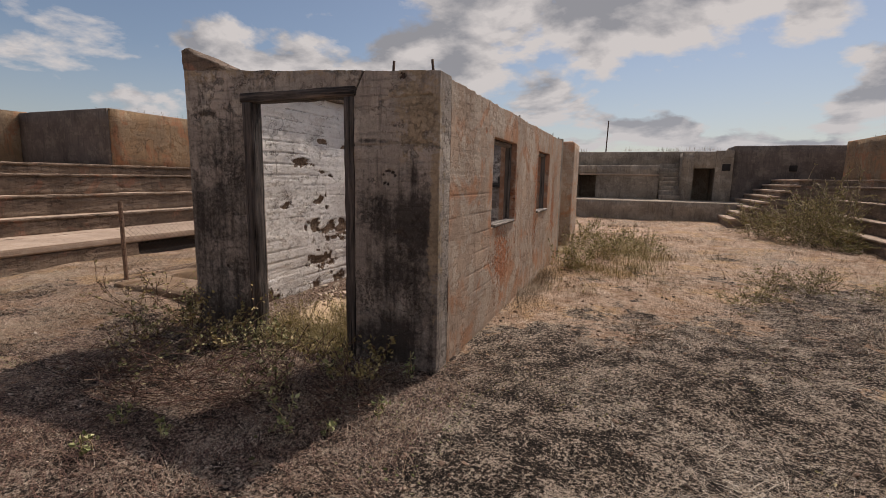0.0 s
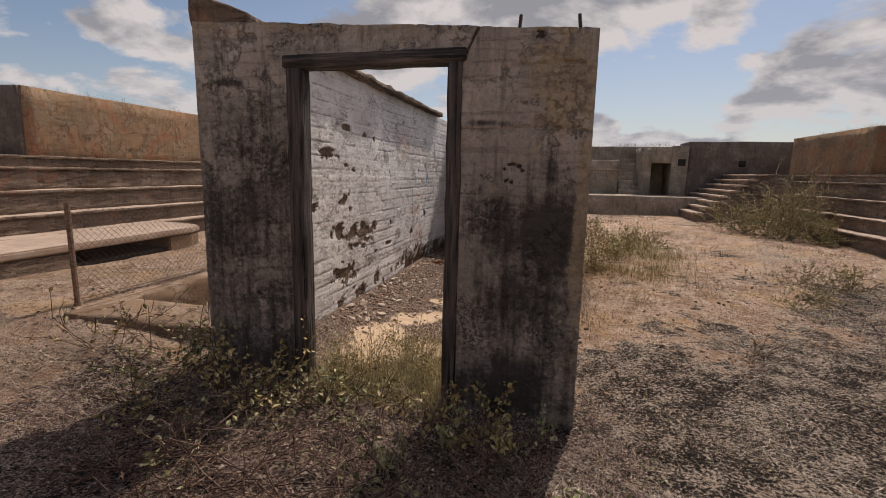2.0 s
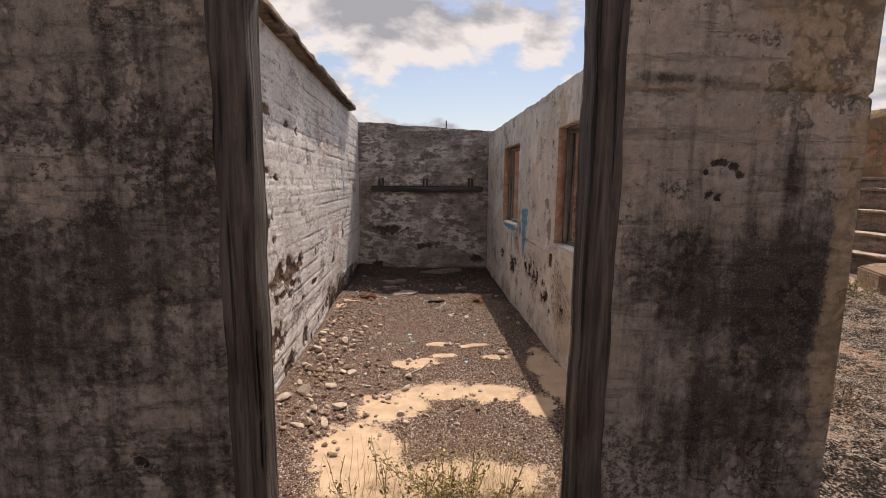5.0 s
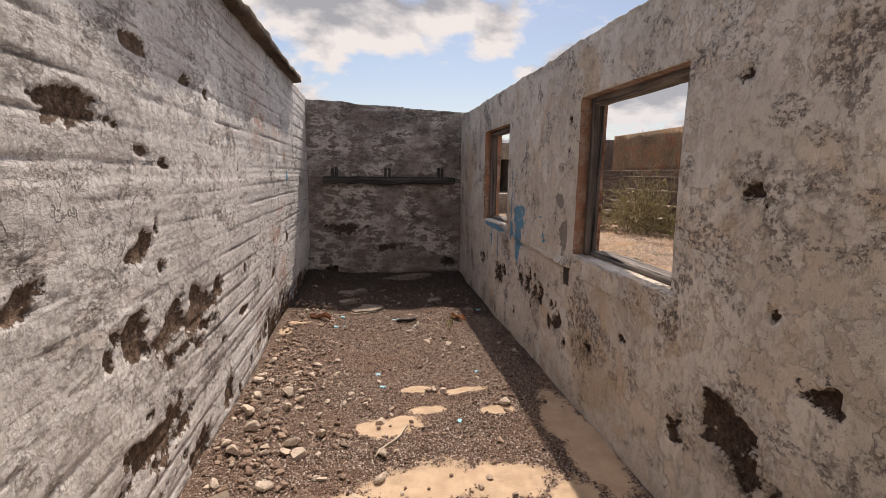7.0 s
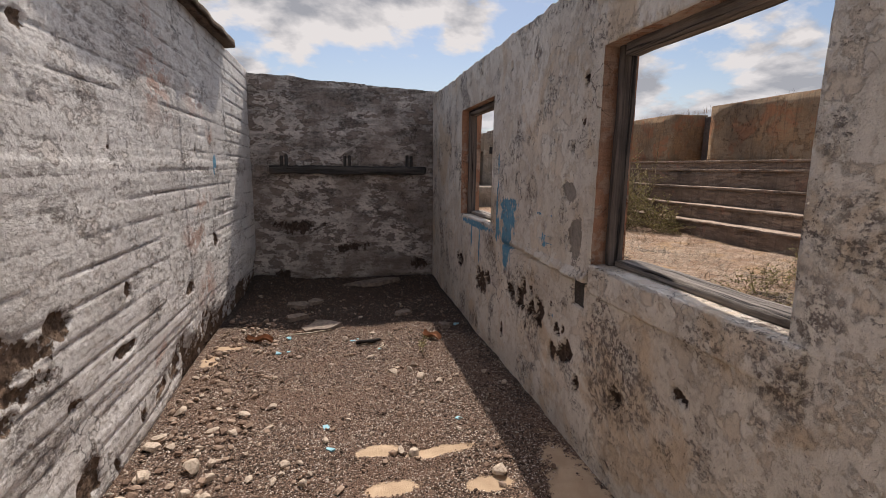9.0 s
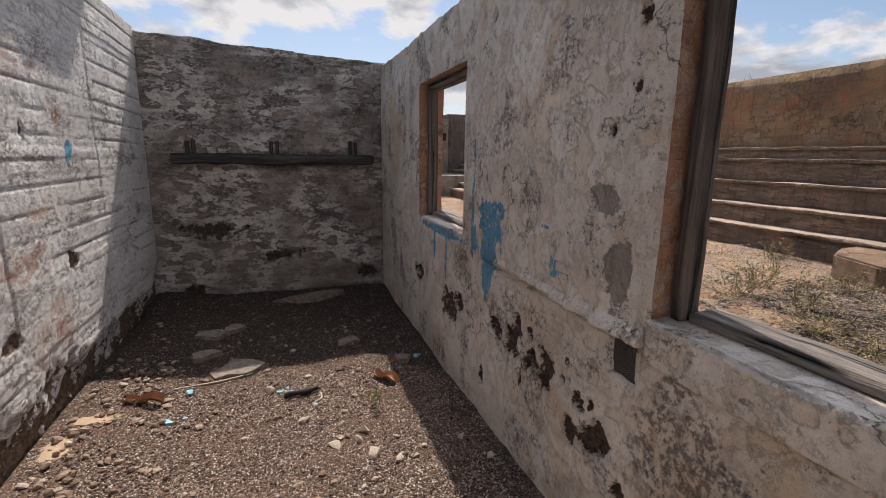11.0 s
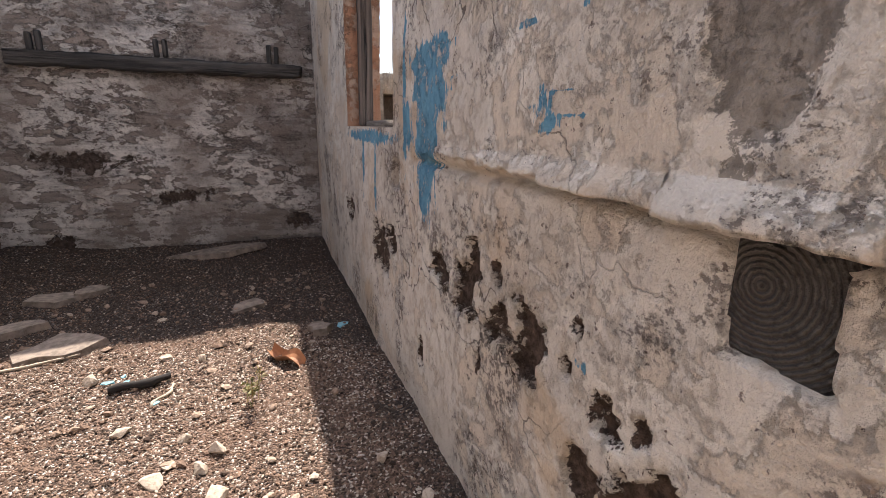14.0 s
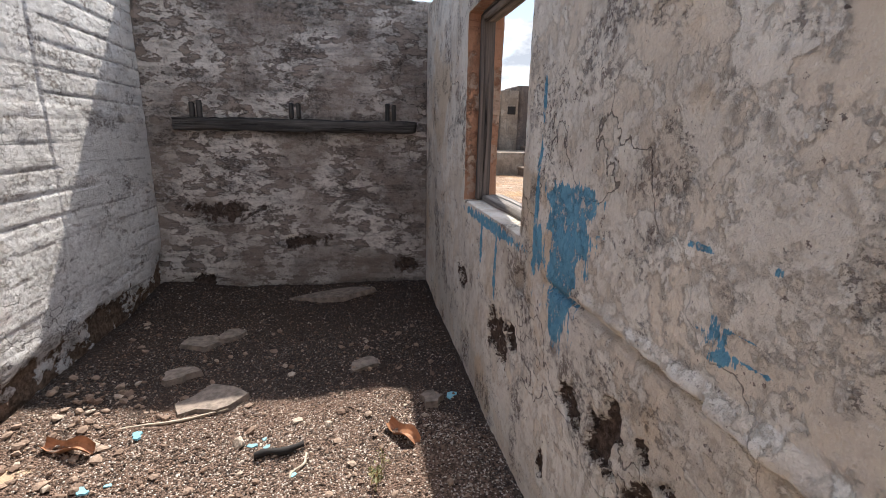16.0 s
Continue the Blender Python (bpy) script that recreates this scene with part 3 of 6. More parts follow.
        set_mask(me, k, np.concatenate([va, vb])[used])
    me.update()
    bm = bmesh.new()
    bm.from_mesh(me)
    bmesh.ops.recalc_face_normals(bm, faces=bm.faces)
    bm.to_mesh(me)
    bm.free()
    return tagged(new(name, me), label, "wall", kind="structure")


def blobs(u, z, spots, seed=0.0, rag=0.5, freq=9.0, flat=1.0):
    """A ragged mask from spots (centre u, centre z, half width, half height)."""
    wu = (fbm(u / flat, z * flat, seed, freq, 5, 0.62, seed) - 0.5) * 2
    best = np.zeros_like(u)
    for cu, cz, hu, hz in spots:
        d = np.sqrt(((u - cu) / hu) ** 2 + ((z - cz) / hz) ** 2)
        best = np.maximum(best, np.clip(1.45 - d * 0.95, 0, 1.5))
    return np.clip(best + wu * rag - 0.15, 0, 1) * (best > 0)


def courses(z, gap, depth, width=0.012, shift=0.0):
    """Shallow board marks: a groove every gap metres."""
    f = np.abs(((z + shift) / gap + 0.5) % 1 - 0.5) * gap
    return -depth * (1 - step(0, width, f))


def plain_face(amp=0.006, gap=0.0, depth=0.004, seed=0.0, soot=None):
    def f(x, y, z, u):
        d = (fbm(x, y, z, 1.6, 4, 0.5, seed) - 0.5) * 2 * amp
        if gap:
            wob = (fbm(u, z * 0.3, seed, 2.0, 3, 0.5, seed) - 0.5) * 0.05
            d = d + courses(z + wob, gap, depth) * step(0.3, 0.6, fbm(u, z, 2.0, 2.5, 3, 0.5, seed + 4))
        m = {}
        if soot is not None:
            m["soot"] = soot(x, y, z)
        return d, m
    return f


def front_soot(x, y, z):
    big = 0.0
    for cx, cz, rx, rz, k in ((-1.60, 1.05, 0.21, 0.36, 1.0), (-1.92, 1.16, 0.2, 0.26, 0.7), (-1.72, 0.72, 0.34, 0.24, 0.75), (-1.60, 1.50, 0.12, 0.16, 0.55), (-1.52, 0.45, 0.14, 0.25, 0.5), (-1.85, 0.18, 0.40, 0.18, 0.55), (-3.65, 1.2, 0.35, 0.7, 0.35), (-3.5, 0.5, 0.35, 0.4, 0.3)):
        big = np.maximum(big, k * np.exp(-((x - cx) / rx) ** 2 - ((z - cz) / rz) ** 2))
    big = big * (0.75 + 0.5 * fbm(x * 1.6, y, z * 0.8, 5.0, 5, 0.62, 33))
    line = 0.7 * blobs(x, z, [(-2.0, 1.765, 0.20, 0.022), (-3.75, 2.04, 0.14, 0.03)], 5.0, 1.0, 9.0)
    low = 0.45 * step(0.4, 0.0, z)
    runs = step(0.46, 0.66, fbm(x * 4.5, y, z * 0.55, 2.6, 5, 0.6, 14))
    left = step(-3.1, -3.4, x) * (0.40 + 0.16 * runs) * step(2.15, 1.9, z)
    right = step(-2.2, -2.0, x) * (0.12 + 0.25 * runs) * step(1.75, 1.45, z)
    return np.clip(big + line + low + left * 0.85 + right, 0, 1)


def front_face(x, y, z, u):
    d = (fbm(x, y, z, 1.6, 4, 0.5, 2) - 0.5) * 0.016 + (fbm(x, y, z, 14, 3, 0.5, 2) - 0.5) * 0.004
    d = d + courses(z + (fbm(x, 0.0, z, 2.0, 3) - 0.5) * 0.02, 0.28, 0.005) * step(1.3, 0.9, z) * (x > -2.2)
    wob = (fbm(x, 0.0, 0.0, 6.0, 4) - 0.5) * 0.09
    for cz, x0, x1 in ((1.735, -2.2, -1.36), (2.09, -1.92, -1.45)):
        d = d - 0.016 * (1 - step(0.0, 0.012, np.abs(z - cz - wob * 0.5))) * (x > x0) * (x < x1)
    ring = [(-1.83 + 0.055 * math.cos(a), 1.475 + 0.055 * math.sin(a), 0.017, 0.014) for a in (0.3, 0.9, 1.5, 2.1, 2.7, 3.4, 4.0, 4.6)]
    pits = blobs(x, z, ring + [(-1.73, 1.03, 0.045, 0.025), (-1.68, 1.01, 0.02, 0.03), (-1.72, 0.9, 0.02, 0.018), (-1.62, 0.89, 0.02, 0.012), (-1.85, 1.01, 0.012, 0.02), (-1.92, 0.66, 0.012, 0.025), (-3.6, 0.6, 0.03, 0.02), (-1.7, 2.25, 0.03, 0.03)], 8.0, 0.9, 30.0)
    d = d - 0.012 * pits
    # slanting crack from the head of the doorway
    slant = np.abs((x + 2.13) - 0.55 * (z - 2.18) + (fbm(x, 0.0, z, 9.0, 3) - 0.5) * 0.03)
    d = d - 0.02 * (1 - step(0.0, 0.012, slant)) * (z > 2.1)
    return d, {"soot": np.maximum(front_soot(x, y, z), 0.9 * (1 - step(0.0, 0.02, slant)) * (z > 2.1)), "spall": pits * 0.8,
               "patch": np.clip(blobs(x, z, [(-1.58, 1.95, 0.24, 0.42), (-1.42, 1.2, 0.06, 0.9)], 6.0, 0.5, 3.0) + 0.5 * step(2.2, 2.35, z), 0, 1)}


def left_in_face(x, y, z, u):
    wob = (fbm(u, 0.0, 0.0, 0.8, 3, 0.5, 6) - 0.5) * 0.03
    d = (fbm(x, y, z, 2.2, 4, 0.55, 12) - 0.5) * 0.010 + (fbm(x, y, z, 22, 4, 0.65, 1) - 0.5) * 0.007
    d = d + courses(z + wob, 0.123, 0.008, 0.012) * (0.25 + 0.75 * step(0.4, 0.55, fbm(u, z * 2, 0.0, 1.5, 3, 0.5, 9)))
    course = np.floor((z + wob) / 0.123 + 0.5)
    d = d + (hash3(course, course * 0, course * 0) - 0.5) * 0.005
    post = np.abs(((y + 0.08) / 1.22 + 0.5) % 1 - 0.5) * 1.22
    d = d - 0.007 * (1 - step(0, 0.014, post + (fbm(x, y, z, 4, 3) - 0.5) * 0.02)) * step(6.0, 6.6, y)
    sp = blobs(y, z, [(4.87, 1.15, 0.07, 0.045), (4.95, 1.19, 0.06, 0.03), (5.07, 1.08, 0.05, 0.03), (5.05, 1.24, 0.03, 0.03), (4.85, 0.86, 0.16, 0.08), (5.1, 0.79, 0.24, 0.09), (5.42, 0.76, 0.26, 0.11), (5.4, 0.88, 0.10, 0.03), (5.18, 0.67, 0.16, 0.035), (5.71, 0.84, 0.08, 0.03), (6.3, 0.81, 0.03, 0.03),
                      (4.97, 0.40, 0.24, 0.10), (4.65, 1.62, 0.16, 0.05), (4.99, 1.53, 0.05, 0.02), (5.17, 1.48, 0.05, 0.025), (4.99, 1.90, 0.08, 0.03), (5.74, 1.84, 0.03, 0.03), (5.46, 1.86, 0.06, 0.02), (6.27, 1.48, 0.014, 0.04), (7.55, 1.49, 0.014, 0.035),
                      (5.77, 0.51, 0.08, 0.03), (6.2, 0.56, 0.10, 0.025), (7.2, 0.6, 0.08, 0.03), (7.9, 0.8, 0.06, 0.05), (4.3, 1.15, 0.08, 0.05)], 3.0, 1.7, 12.0, 1.35)
    low = step(0.30, 0.10, z + (fbm(x, y, z, 4, 3, 0.5, 2) - 0.5) * 0.3) * 0.8
    sp = np.maximum(sp, low * step(0.52, 0.64, fbm(x, y, z, 5, 3, 0.5, 7)))
    foot = step(0.34, 0.14, z + (fbm(y, z, 1.0, 3.0, 4, 0.6, 17) - 0.5) * 0.45) * step(6.4, 7.2, y)
    sp = np.maximum(sp, foot * (0.35 + 0.8 * step(0.42, 0.55, fbm(y, z, 3.0, 9.0, 4, 0.6, 19))))
    d = d - 0.03 * foot
    d = d - 0.012 * step(0.35, 0.6, sp) * (0.6 + 0.8 * fbm(x, y, z, 20, 3, 0.5, 3))
    soot = 0.55 * step(0.55, 0.75, fbm(y * 0.8, z * 1.6, 1.0, 2.3, 5, 0.62, 31)) + 0.4 * step(9.2, 9.6, y)
    blue = blobs(y, z, [(8.05, 1.42, 0.05, 0.06), (8.0, 1.36, 0.02, 0.06)], 2.0, 0.6, 25.0)
    brick = blobs(y, z, [(7.58, 1.84, 0.22, 0.13), (7.63, 1.12, 0.2, 0.09), (7.4, 0.9, 0.25, 0.1), (7.95, 1.6, 0.1, 0.15), (7.6, 0.5, 0.3, 0.15), (6.9, 1.9, 0.25, 0.25)], 7.0, 0.8, 6.0)
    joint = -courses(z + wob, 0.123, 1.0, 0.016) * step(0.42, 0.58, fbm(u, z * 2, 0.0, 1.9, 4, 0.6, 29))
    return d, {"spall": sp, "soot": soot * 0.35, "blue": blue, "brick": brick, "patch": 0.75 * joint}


def back_in_face(x, y, z, u):
    wob = (fbm(u, 0.0, 3.0, 0.9, 3, 0.5, 6) - 0.5) * 0.05
    d = (fbm(x, y, z, 2.0, 4, 0.55, 5) - 0.5) * 0.016 + (fbm(x, y, z, 18, 4, 0.6, 4) - 0.5) * 0.007
    d = d + courses(z + wob, 0.13, 0.005, 0.012) * step(0.35, 0.6, fbm(u, z * 2, 0.0, 1.6, 3, 0.5, 19))
    crack = np.abs(z - 2.08 - (fbm(x, 0.0, 0.0, 5.0, 4, 0.5, 2) - 0.5) * 0.10)
    d = d - 0.012 * (1 - step(0, 0.012, crack)) * step(-3.2, -3.0, x)
    bands = step(0.46, 0.62, fbm(x * 0.55, 0.0, z * 2.2, 3.0, 5, 0.62, 41))
    upper = step(1.2, 1.75, z + (fbm(x, y, z, 1.5, 3, 0.5, 6) - 0.5) * 0.8)
    soot = np.clip(0.22 * bands + 0.22 * upper + 0.35 * step(0.35, 0.05, z) + 0.35 * np.exp(-((z - 1.33) / 0.09) ** 2), 0, 1)
    sp = blobs(x, z, [(-3.15, 0.68, 0.28, 0.09), (-2.6, 0.42, 0.2, 0.06), (-3.4, 0.12, 0.1, 0.05), (-1.75, 0.2, 0.1, 0.06)], 6.0, 0.9, 8.0)
    row = np.floor((z + wob) / 0.13 + 0.5)
    soot = np.clip(soot + 0.30 * (hash3(row, row * 0, row * 0 + 4) - 0.55) + 0.35 * (fbm(x * 0.5, 0.0, z * 2.5, 2.2, 4, 0.6, 55) - 0.5), 0, 1)
    return d - 0.008 * step(0.4, 0.6, sp), {"soot": soot, "spall": sp * 0.8}


def right_in_face(x, y, z, u):
    d = (fbm(x, y, z, 1.8, 4, 0.5, 9) - 0.5) * 0.020 + (fbm(x, y, z, 12, 4, 0.6, 4) - 0.5) * 0.006 + (fbm(x, y, z, 45, 3, 0.6, 14) - 0.5) * 0.0025
    # a rough dark seam where the upper coat ends
    lip_z = 0.905 + (fbm(y, 0.0, 0.0, 2.0, 4, 0.5, 3) - 0.5) * 0.03
    under = np.exp(-((z - lip_z + 0.045) / 0.009) ** 2) * step(7.2, 6.8, y) * step(5.84, 5.88, y)
    d = d - 0.030 * under
    d = d + 0.006 * step(lip_z - 0.03, lip_z - 0.02, z) * step(7.3, 6.9, y) * step(5.84, 5.87, y)
    sp = blobs(y, z, [(6.83, 0.57, 0.09, 0.05), (6.66, 0.58, 0.08, 0.06), (6.62, 0.66, 0.03, 0.04), (6.47, 0.54, 0.06, 0.05), (6.37, 0.58, 0.05, 0.06), (6.36, 0.50, 0.04, 0.04), (6.49, 0.66, 0.025, 0.03),
                      (6.21, 0.64, 0.02, 0.025), (6.14, 0.53, 0.045, 0.05), (6.06, 0.565, 0.02, 0.025), (6.18, 0.42, 0.05, 0.05), (6.08, 0.44, 0.06, 0.05), (6.02, 0.48, 0.05, 0.05),
                      (7.5, 0.46, 0.12, 0.10), (7.35, 0.52, 0.05, 0.06), (8.24, 0.55, 0.10, 0.07), (6.23, 0.57, 0.02, 0.03), (6.57, 0.42, 0.02, 0.03), (4.45, 1.40, 0.05, 0.035), (4.48, 0.55, 0.12, 0.09),
                      (4.74, 0.41, 0.06, 0.06), (5.56, 0.44, 0.04, 0.05), (6.95, 2.04, 0.02, 0.02), (5.96, 1.79, 0.022, 0.025), (5.96, 1.62, 0.022, 0.025), (6.06, 1.49, 0.015, 0.018),
                      (7.0, 0.25, 0.025, 0.05), (5.9, 0.33, 0.03, 0.04), (4.55, 1.8, 0.03, 0.03), (4.33, 1.02, 0.02, 0.02), (5.2, 0.62, 0.03, 0.02), (4.34, 0.45, 0.1, 0.05), (4.15, 0.82, 0.1, 0.04), (3.95, 1.2, 0.06, 0.03)], 13.0, 1.5, 17.0)
    d = d - 0.022 * step(0.3, 0.6, sp) * (0.6 + 0.9 * fbm(x, y, z, 35, 3, 0.6, 3))
    bare = blobs(y, z, [(5.98, 1.06, 0.06, 0.13), (6.08, 1.29, 0.08, 0.05), (8.2, 1.0, 0.03, 0.05)], 15.0, 0.7, 10.0)
    d = d - 0.007 * step(0.3, 0.5, bare)
    ragged = (fbm(y, z, 0.0, 26.0, 4, 0.6, 8) - 0.5) * 0.22
    d = d - 0.024 * step(1.06, 0.96, np.maximum(np.abs(y - 5.927 - 0.12 * (z - 0.8)) / 0.052, np.abs(z - 0.798) / 0.062) + ragged)
    hole = (np.abs(y - 7.29) < 0.035) & (np.abs(z - 0.80) < 0.05)
    d = d - 0.05 * hole
    blue = blobs(y, z, [(6.91, 1.14, 0.17, 0.06), (6.92, 1.05, 0.15, 0.10), (6.95, 0.93, 0.11, 0.13), (6.965, 0.81, 0.055, 0.13), (7.16, 1.06, 0.02, 0.25), (7.12, 0.98, 0.03, 0.08),
                        (7.75, 0.92, 0.45, 0.03), (7.85, 0.80, 0.03, 0.13), (7.6, 0.75, 0.02, 0.16), (7.15, 1.42, 0.012, 0.1)], 4.0, 0.6, 24.0)
    splash = blobs(y, z, [(6.36, 1.0, 0.035, 0.06), (6.34, 0.97, 0.05, 0.02), (6.41, 1.14, 0.05, 0.008), (6.79, 1.16, 0.07, 0.014), (6.76, 1.08, 0.06, 0.008), (6.25, 0.985, 0.08, 0.005), (6.30, 1.025, 0.06, 0.004), (6.26, 1.14, 0.035, 0.005), (6.43, 1.05, 0.006, 0.03), (6.2, 0.60, 0.02, 0.015)], 14.0, 1.1, 40.0)
    blue = np.maximum(blue, 0.62 * splash)
    drip = blobs(y, z, [(6.97, 0.95, 0.15, 0.34)], 4.0, 0.2, 9.0) * step(0.5, 0.6, vnoise(y * 55, z * 2.0, 0.5))
    blue = np.maximum(blue, drip * 0.7)
    soot = 0.30 * step(0.5, 0.72, fbm(y, z * 1.3, 1.0, 1.3, 5, 0.6, 77)) + 0.55 * step(8.3, 9.5, y + (z - 1) * 0.3) * fbm(x, y, z, 3, 3) + 0.3 * step(0.3, 0.0, z)
    return d, {"spall": sp, "patch": bare, "blue": blue, "soot": soot * 0.4}


def right_out_face(x, y, z, u):
    d = (fbm(x, y, z, 1.5, 4, 0.5, 19) - 0.5) * 0.02 + (fbm(x, y, z, 14, 4, 0.55, 4) - 0.5) * 0.006
    d = d + courses(z, 0.19, 0.004) * step(0.45, 0.6, fbm(y, z, 0.0, 1.5, 3, 0.5, 2))
    sp = blobs(y, z, [(5.3, 0.55, 0.5, 0.35), (5.9, 1.2, 0.12, 0.6), (7.2, 1.2, 0.15, 0.8), (4.55, 1.95, 0.06, 0.05), (8.9, 1.0, 0.2, 0.6)], 22.0, 0.9, 3.0)
    return d - 0.004 * step(0.4, 0.6, sp), {"spall": sp * 0.58, "soot": 0.5 * step(-0.0, -0.15, z)}


def edge_noise(u, amp, seed):
    return (fbm(u, 0.0, seed, 3.0, 5, 0.62, seed) - 0.5) * 2 * amp


wall("wall_front", (-4.02, 3.34), (1, 0), (0, -1), 2.63, 0.22,
     lambda u: 2.44 - 0.066 * u + edge_noise(u, 0.012, 1) + edge_noise(u * 5.0, 0.013, 11), [(0.708, 1.865, -0.4, 2.19)], 0.0105,
     [M_FRONT, M_RIGHT_IN, M_FRONT], front_face, plain_face(seed=3), "grey sooty concrete front wall with a tall doorway")
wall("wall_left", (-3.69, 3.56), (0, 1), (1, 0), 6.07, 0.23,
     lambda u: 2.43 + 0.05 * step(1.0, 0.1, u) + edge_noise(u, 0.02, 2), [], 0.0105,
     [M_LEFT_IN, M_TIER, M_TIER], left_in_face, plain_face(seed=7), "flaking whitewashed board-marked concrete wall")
wall("wall_right", (-1.59, 3.56), (0, 1), (-1, 0), 6.07, 0.20,
     lambda u: 2.245 + edge_noise(u, 0.02, 3) + edge_noise(u * 4.0, 0.016, 13), [(4.855 - 3.56, 5.83 - 3.56, 0.955, 1.915), (7.31 - 3.56, 8.24 - 3.56, 0.96, 1.91)], 0.0145,
     [M_RIGHT_IN, M_RIGHT_OUT, M_REVEAL], right_in_face, right_out_face, "beige rendered wall with two window openings and blue paint splashes",
     fine=((5.6 - 3.56, 7.2 - 3.56, 0.0065), (0.3, 1.4, 0.0075)), flare=0.045)
wall("wall_back", (-3.92, 9.63), (1, 0), (0, -1), 2.53, 0.22,
     lambda u: 2.41 - 0.055 * u + edge_noise(u, 0.02, 4) + edge_noise(u * 4.0, 0.01, 14), [], 0.016,
     [M_BACK, M_FARCON, M_FARCON], back_in_face, plain_face(seed=9), "soot-darkened concrete wall with pale flaking patches")

# broken lip of the upper coat and the rounded ledge under the near window
lips = tagged(new("trim_lip"), "broken proud lip of beige render along the wall", "trim", kind="structure")
for k, (y0, y1, z0, z1, pr) in enumerate(((5.845, 6.07, 0.868, 0.925, 0.032), (6.06, 6.33, 0.874, 0.925, 0.026), (6.32, 6.58, 0.884, 0.924, 0.019), (6.57, 6.86, 0.892, 0.922, 0.013))):
    lip = rough_box("lip", (-1.592 - pr, y0, z0), (-1.57, y1, z1), M_RIGHT_IN, 0.008, 0.008, 24.0, 0.003, 3 + k, 0.008)
    for v in lip.vertices:
        f = min(1.0, max(0.0, (v.co.z - z0 - 0.006) / (z1 - z0 - 0.006)))
        v.co.x = max(v.co.x, -1.594 - pr * 1.2 * (1 - f))
    part("lip", lip, None, lips)
part("ledge", rough_box("ledge", (-1.602, 4.80, 0.822), (-1.57, 5.842, 0.958), M_RIGHT_IN, 0.016, 0.006, 12.0, 0.008, 8, 0.010), None, lips)

# rough cap along the top of the left wall
cap = tagged(new("wall_cap"), "broken concrete coping slab on top of the whitewashed wall", "coping", kind="structure")
part("coping", rough_box("coping", (-3.95, 4.2, 2.42), (-3.60, 8.66, 2.49), M_TIER, 0.04, 0.024, 5.0, 0.012, 3, 0.04), None, cap)
broken = rough_box("broken_end", (-4.06, 3.35, 2.38), (-3.60, 4.25, 2.63), M_TIER, 0.03, 0.03, 7.0, 0.02, 9, 0.05)
for v in broken.vertices:
    up = max(0.0, (v.co.z - 2.38) / 0.25)
    v.co.z -= up * (0.42 * max(0.0, v.co.x + 3.98) + 0.10 * max(0.0, v.co.y - 3.6))
part("broken_end", broken, None, cap)


# ---- hut floor ----
SAND = [(-3.08, 4.35, 0.26, 0.36), (-2.9, 4.86, 0.27, 0.2), (-2.6, 5.08, 0.34, 0.16), (-2.22, 5.04, 0.28, 0.16), (-2.5, 4.12, 0.46, 0.15), (-2.9, 3.9, 0.25, 0.2), (-1.95, 4.85, 0.14, 0.2), (-2.76, 5.62, 0.2, 0.10), (-2.5, 5.76, 0.13, 0.05), (-2.56, 6.05, 0.10, 0.04), (-2.22, 5.98, 0.17, 0.04), (-2.06, 5.70, 0.12, 0.05),
        (-1.72, 5.35, 0.13, 0.62), (-3.56, 7.47, 0.12, 0.05), (-3.62, 7.25, 0.06, 0.12)]


def floor_z(x, y):
    z = 0.0 + 0.06 * step(-3.0, -3.69, x) + 0.05 * step(9.0, 9.6, y) - 0.14 * step(3.75, 2.95, y)
    return z + (fbm(x, y, 0.0, 1.4, 3, 0.5, 5) - 0.5) * 0.05 + (fbm(x, y, 0.0, 9, 3, 0.6, 6) - 0.5) * 0.022


def build_floor():
    xs, ys = np.arange(-3.72, -1.555, 0.014), np.arange(2.95, 9.67, 0.014)
    X, Y = np.meshgrid(xs, ys, indexing="ij")
    sand = blobs(X, Y, SAND, 2.0, 0.8, 5.0)
    Z = floor_z(X, Y) + (vnoise(X * 70, Y * 70, 0.0) - 0.5) * 0.012 * (1 - sand)
    n, m = X.shape
    idx = np.arange(n * m).reshape(n, m)
    faces = np.stack([idx[:-1, :-1].ravel(), idx[1:, :-1].ravel(), idx[1:, 1:].ravel(), idx[:-1, 1:].ravel()], 1)
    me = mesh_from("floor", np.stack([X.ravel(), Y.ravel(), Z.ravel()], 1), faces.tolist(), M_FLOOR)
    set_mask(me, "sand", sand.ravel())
    # painted shade: beyond the back wall's shadow edge and along the right wall
    set_mask(me, "floor_shade", (1.1 * step(7.5, 8.3, Y) + 0.6 * step(-1.95, -1.65, X) * step(5.6, 6.6, Y)).ravel())
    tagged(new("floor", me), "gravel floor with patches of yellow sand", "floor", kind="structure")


build_floor()


# ---- door and window frames ----
def beam(name, lo, hi, mat, seed, parent, amp=0.006, label="", wear=0.012, res=0.05):
    return part(name, rough_box(name, lo, hi, mat, res, amp, 6.0, 0.008, seed, wear), None, parent, label)


door = tagged(new("door_1"), "weathered dark timber door frame without a door leaf", "door frame", kind="structure")
beam("jamb", (-3.318, 3.325, -0.15), (-3.22, 3.46, 2.12), M_WOOD_V, 1, door, 0.009, "", 0.02)
beam("jamb", (-2.24, 3.325, -0.15), (-2.15, 3.46, 2.12), M_WOOD_V, 2, door, 0.009, "", 0.02)
beam("head", (-3.345, 3.322, 2.115), (-2.13, 3.46, 2.195), M_WOOD_X, 3, door, 0.009, "", 0.02)


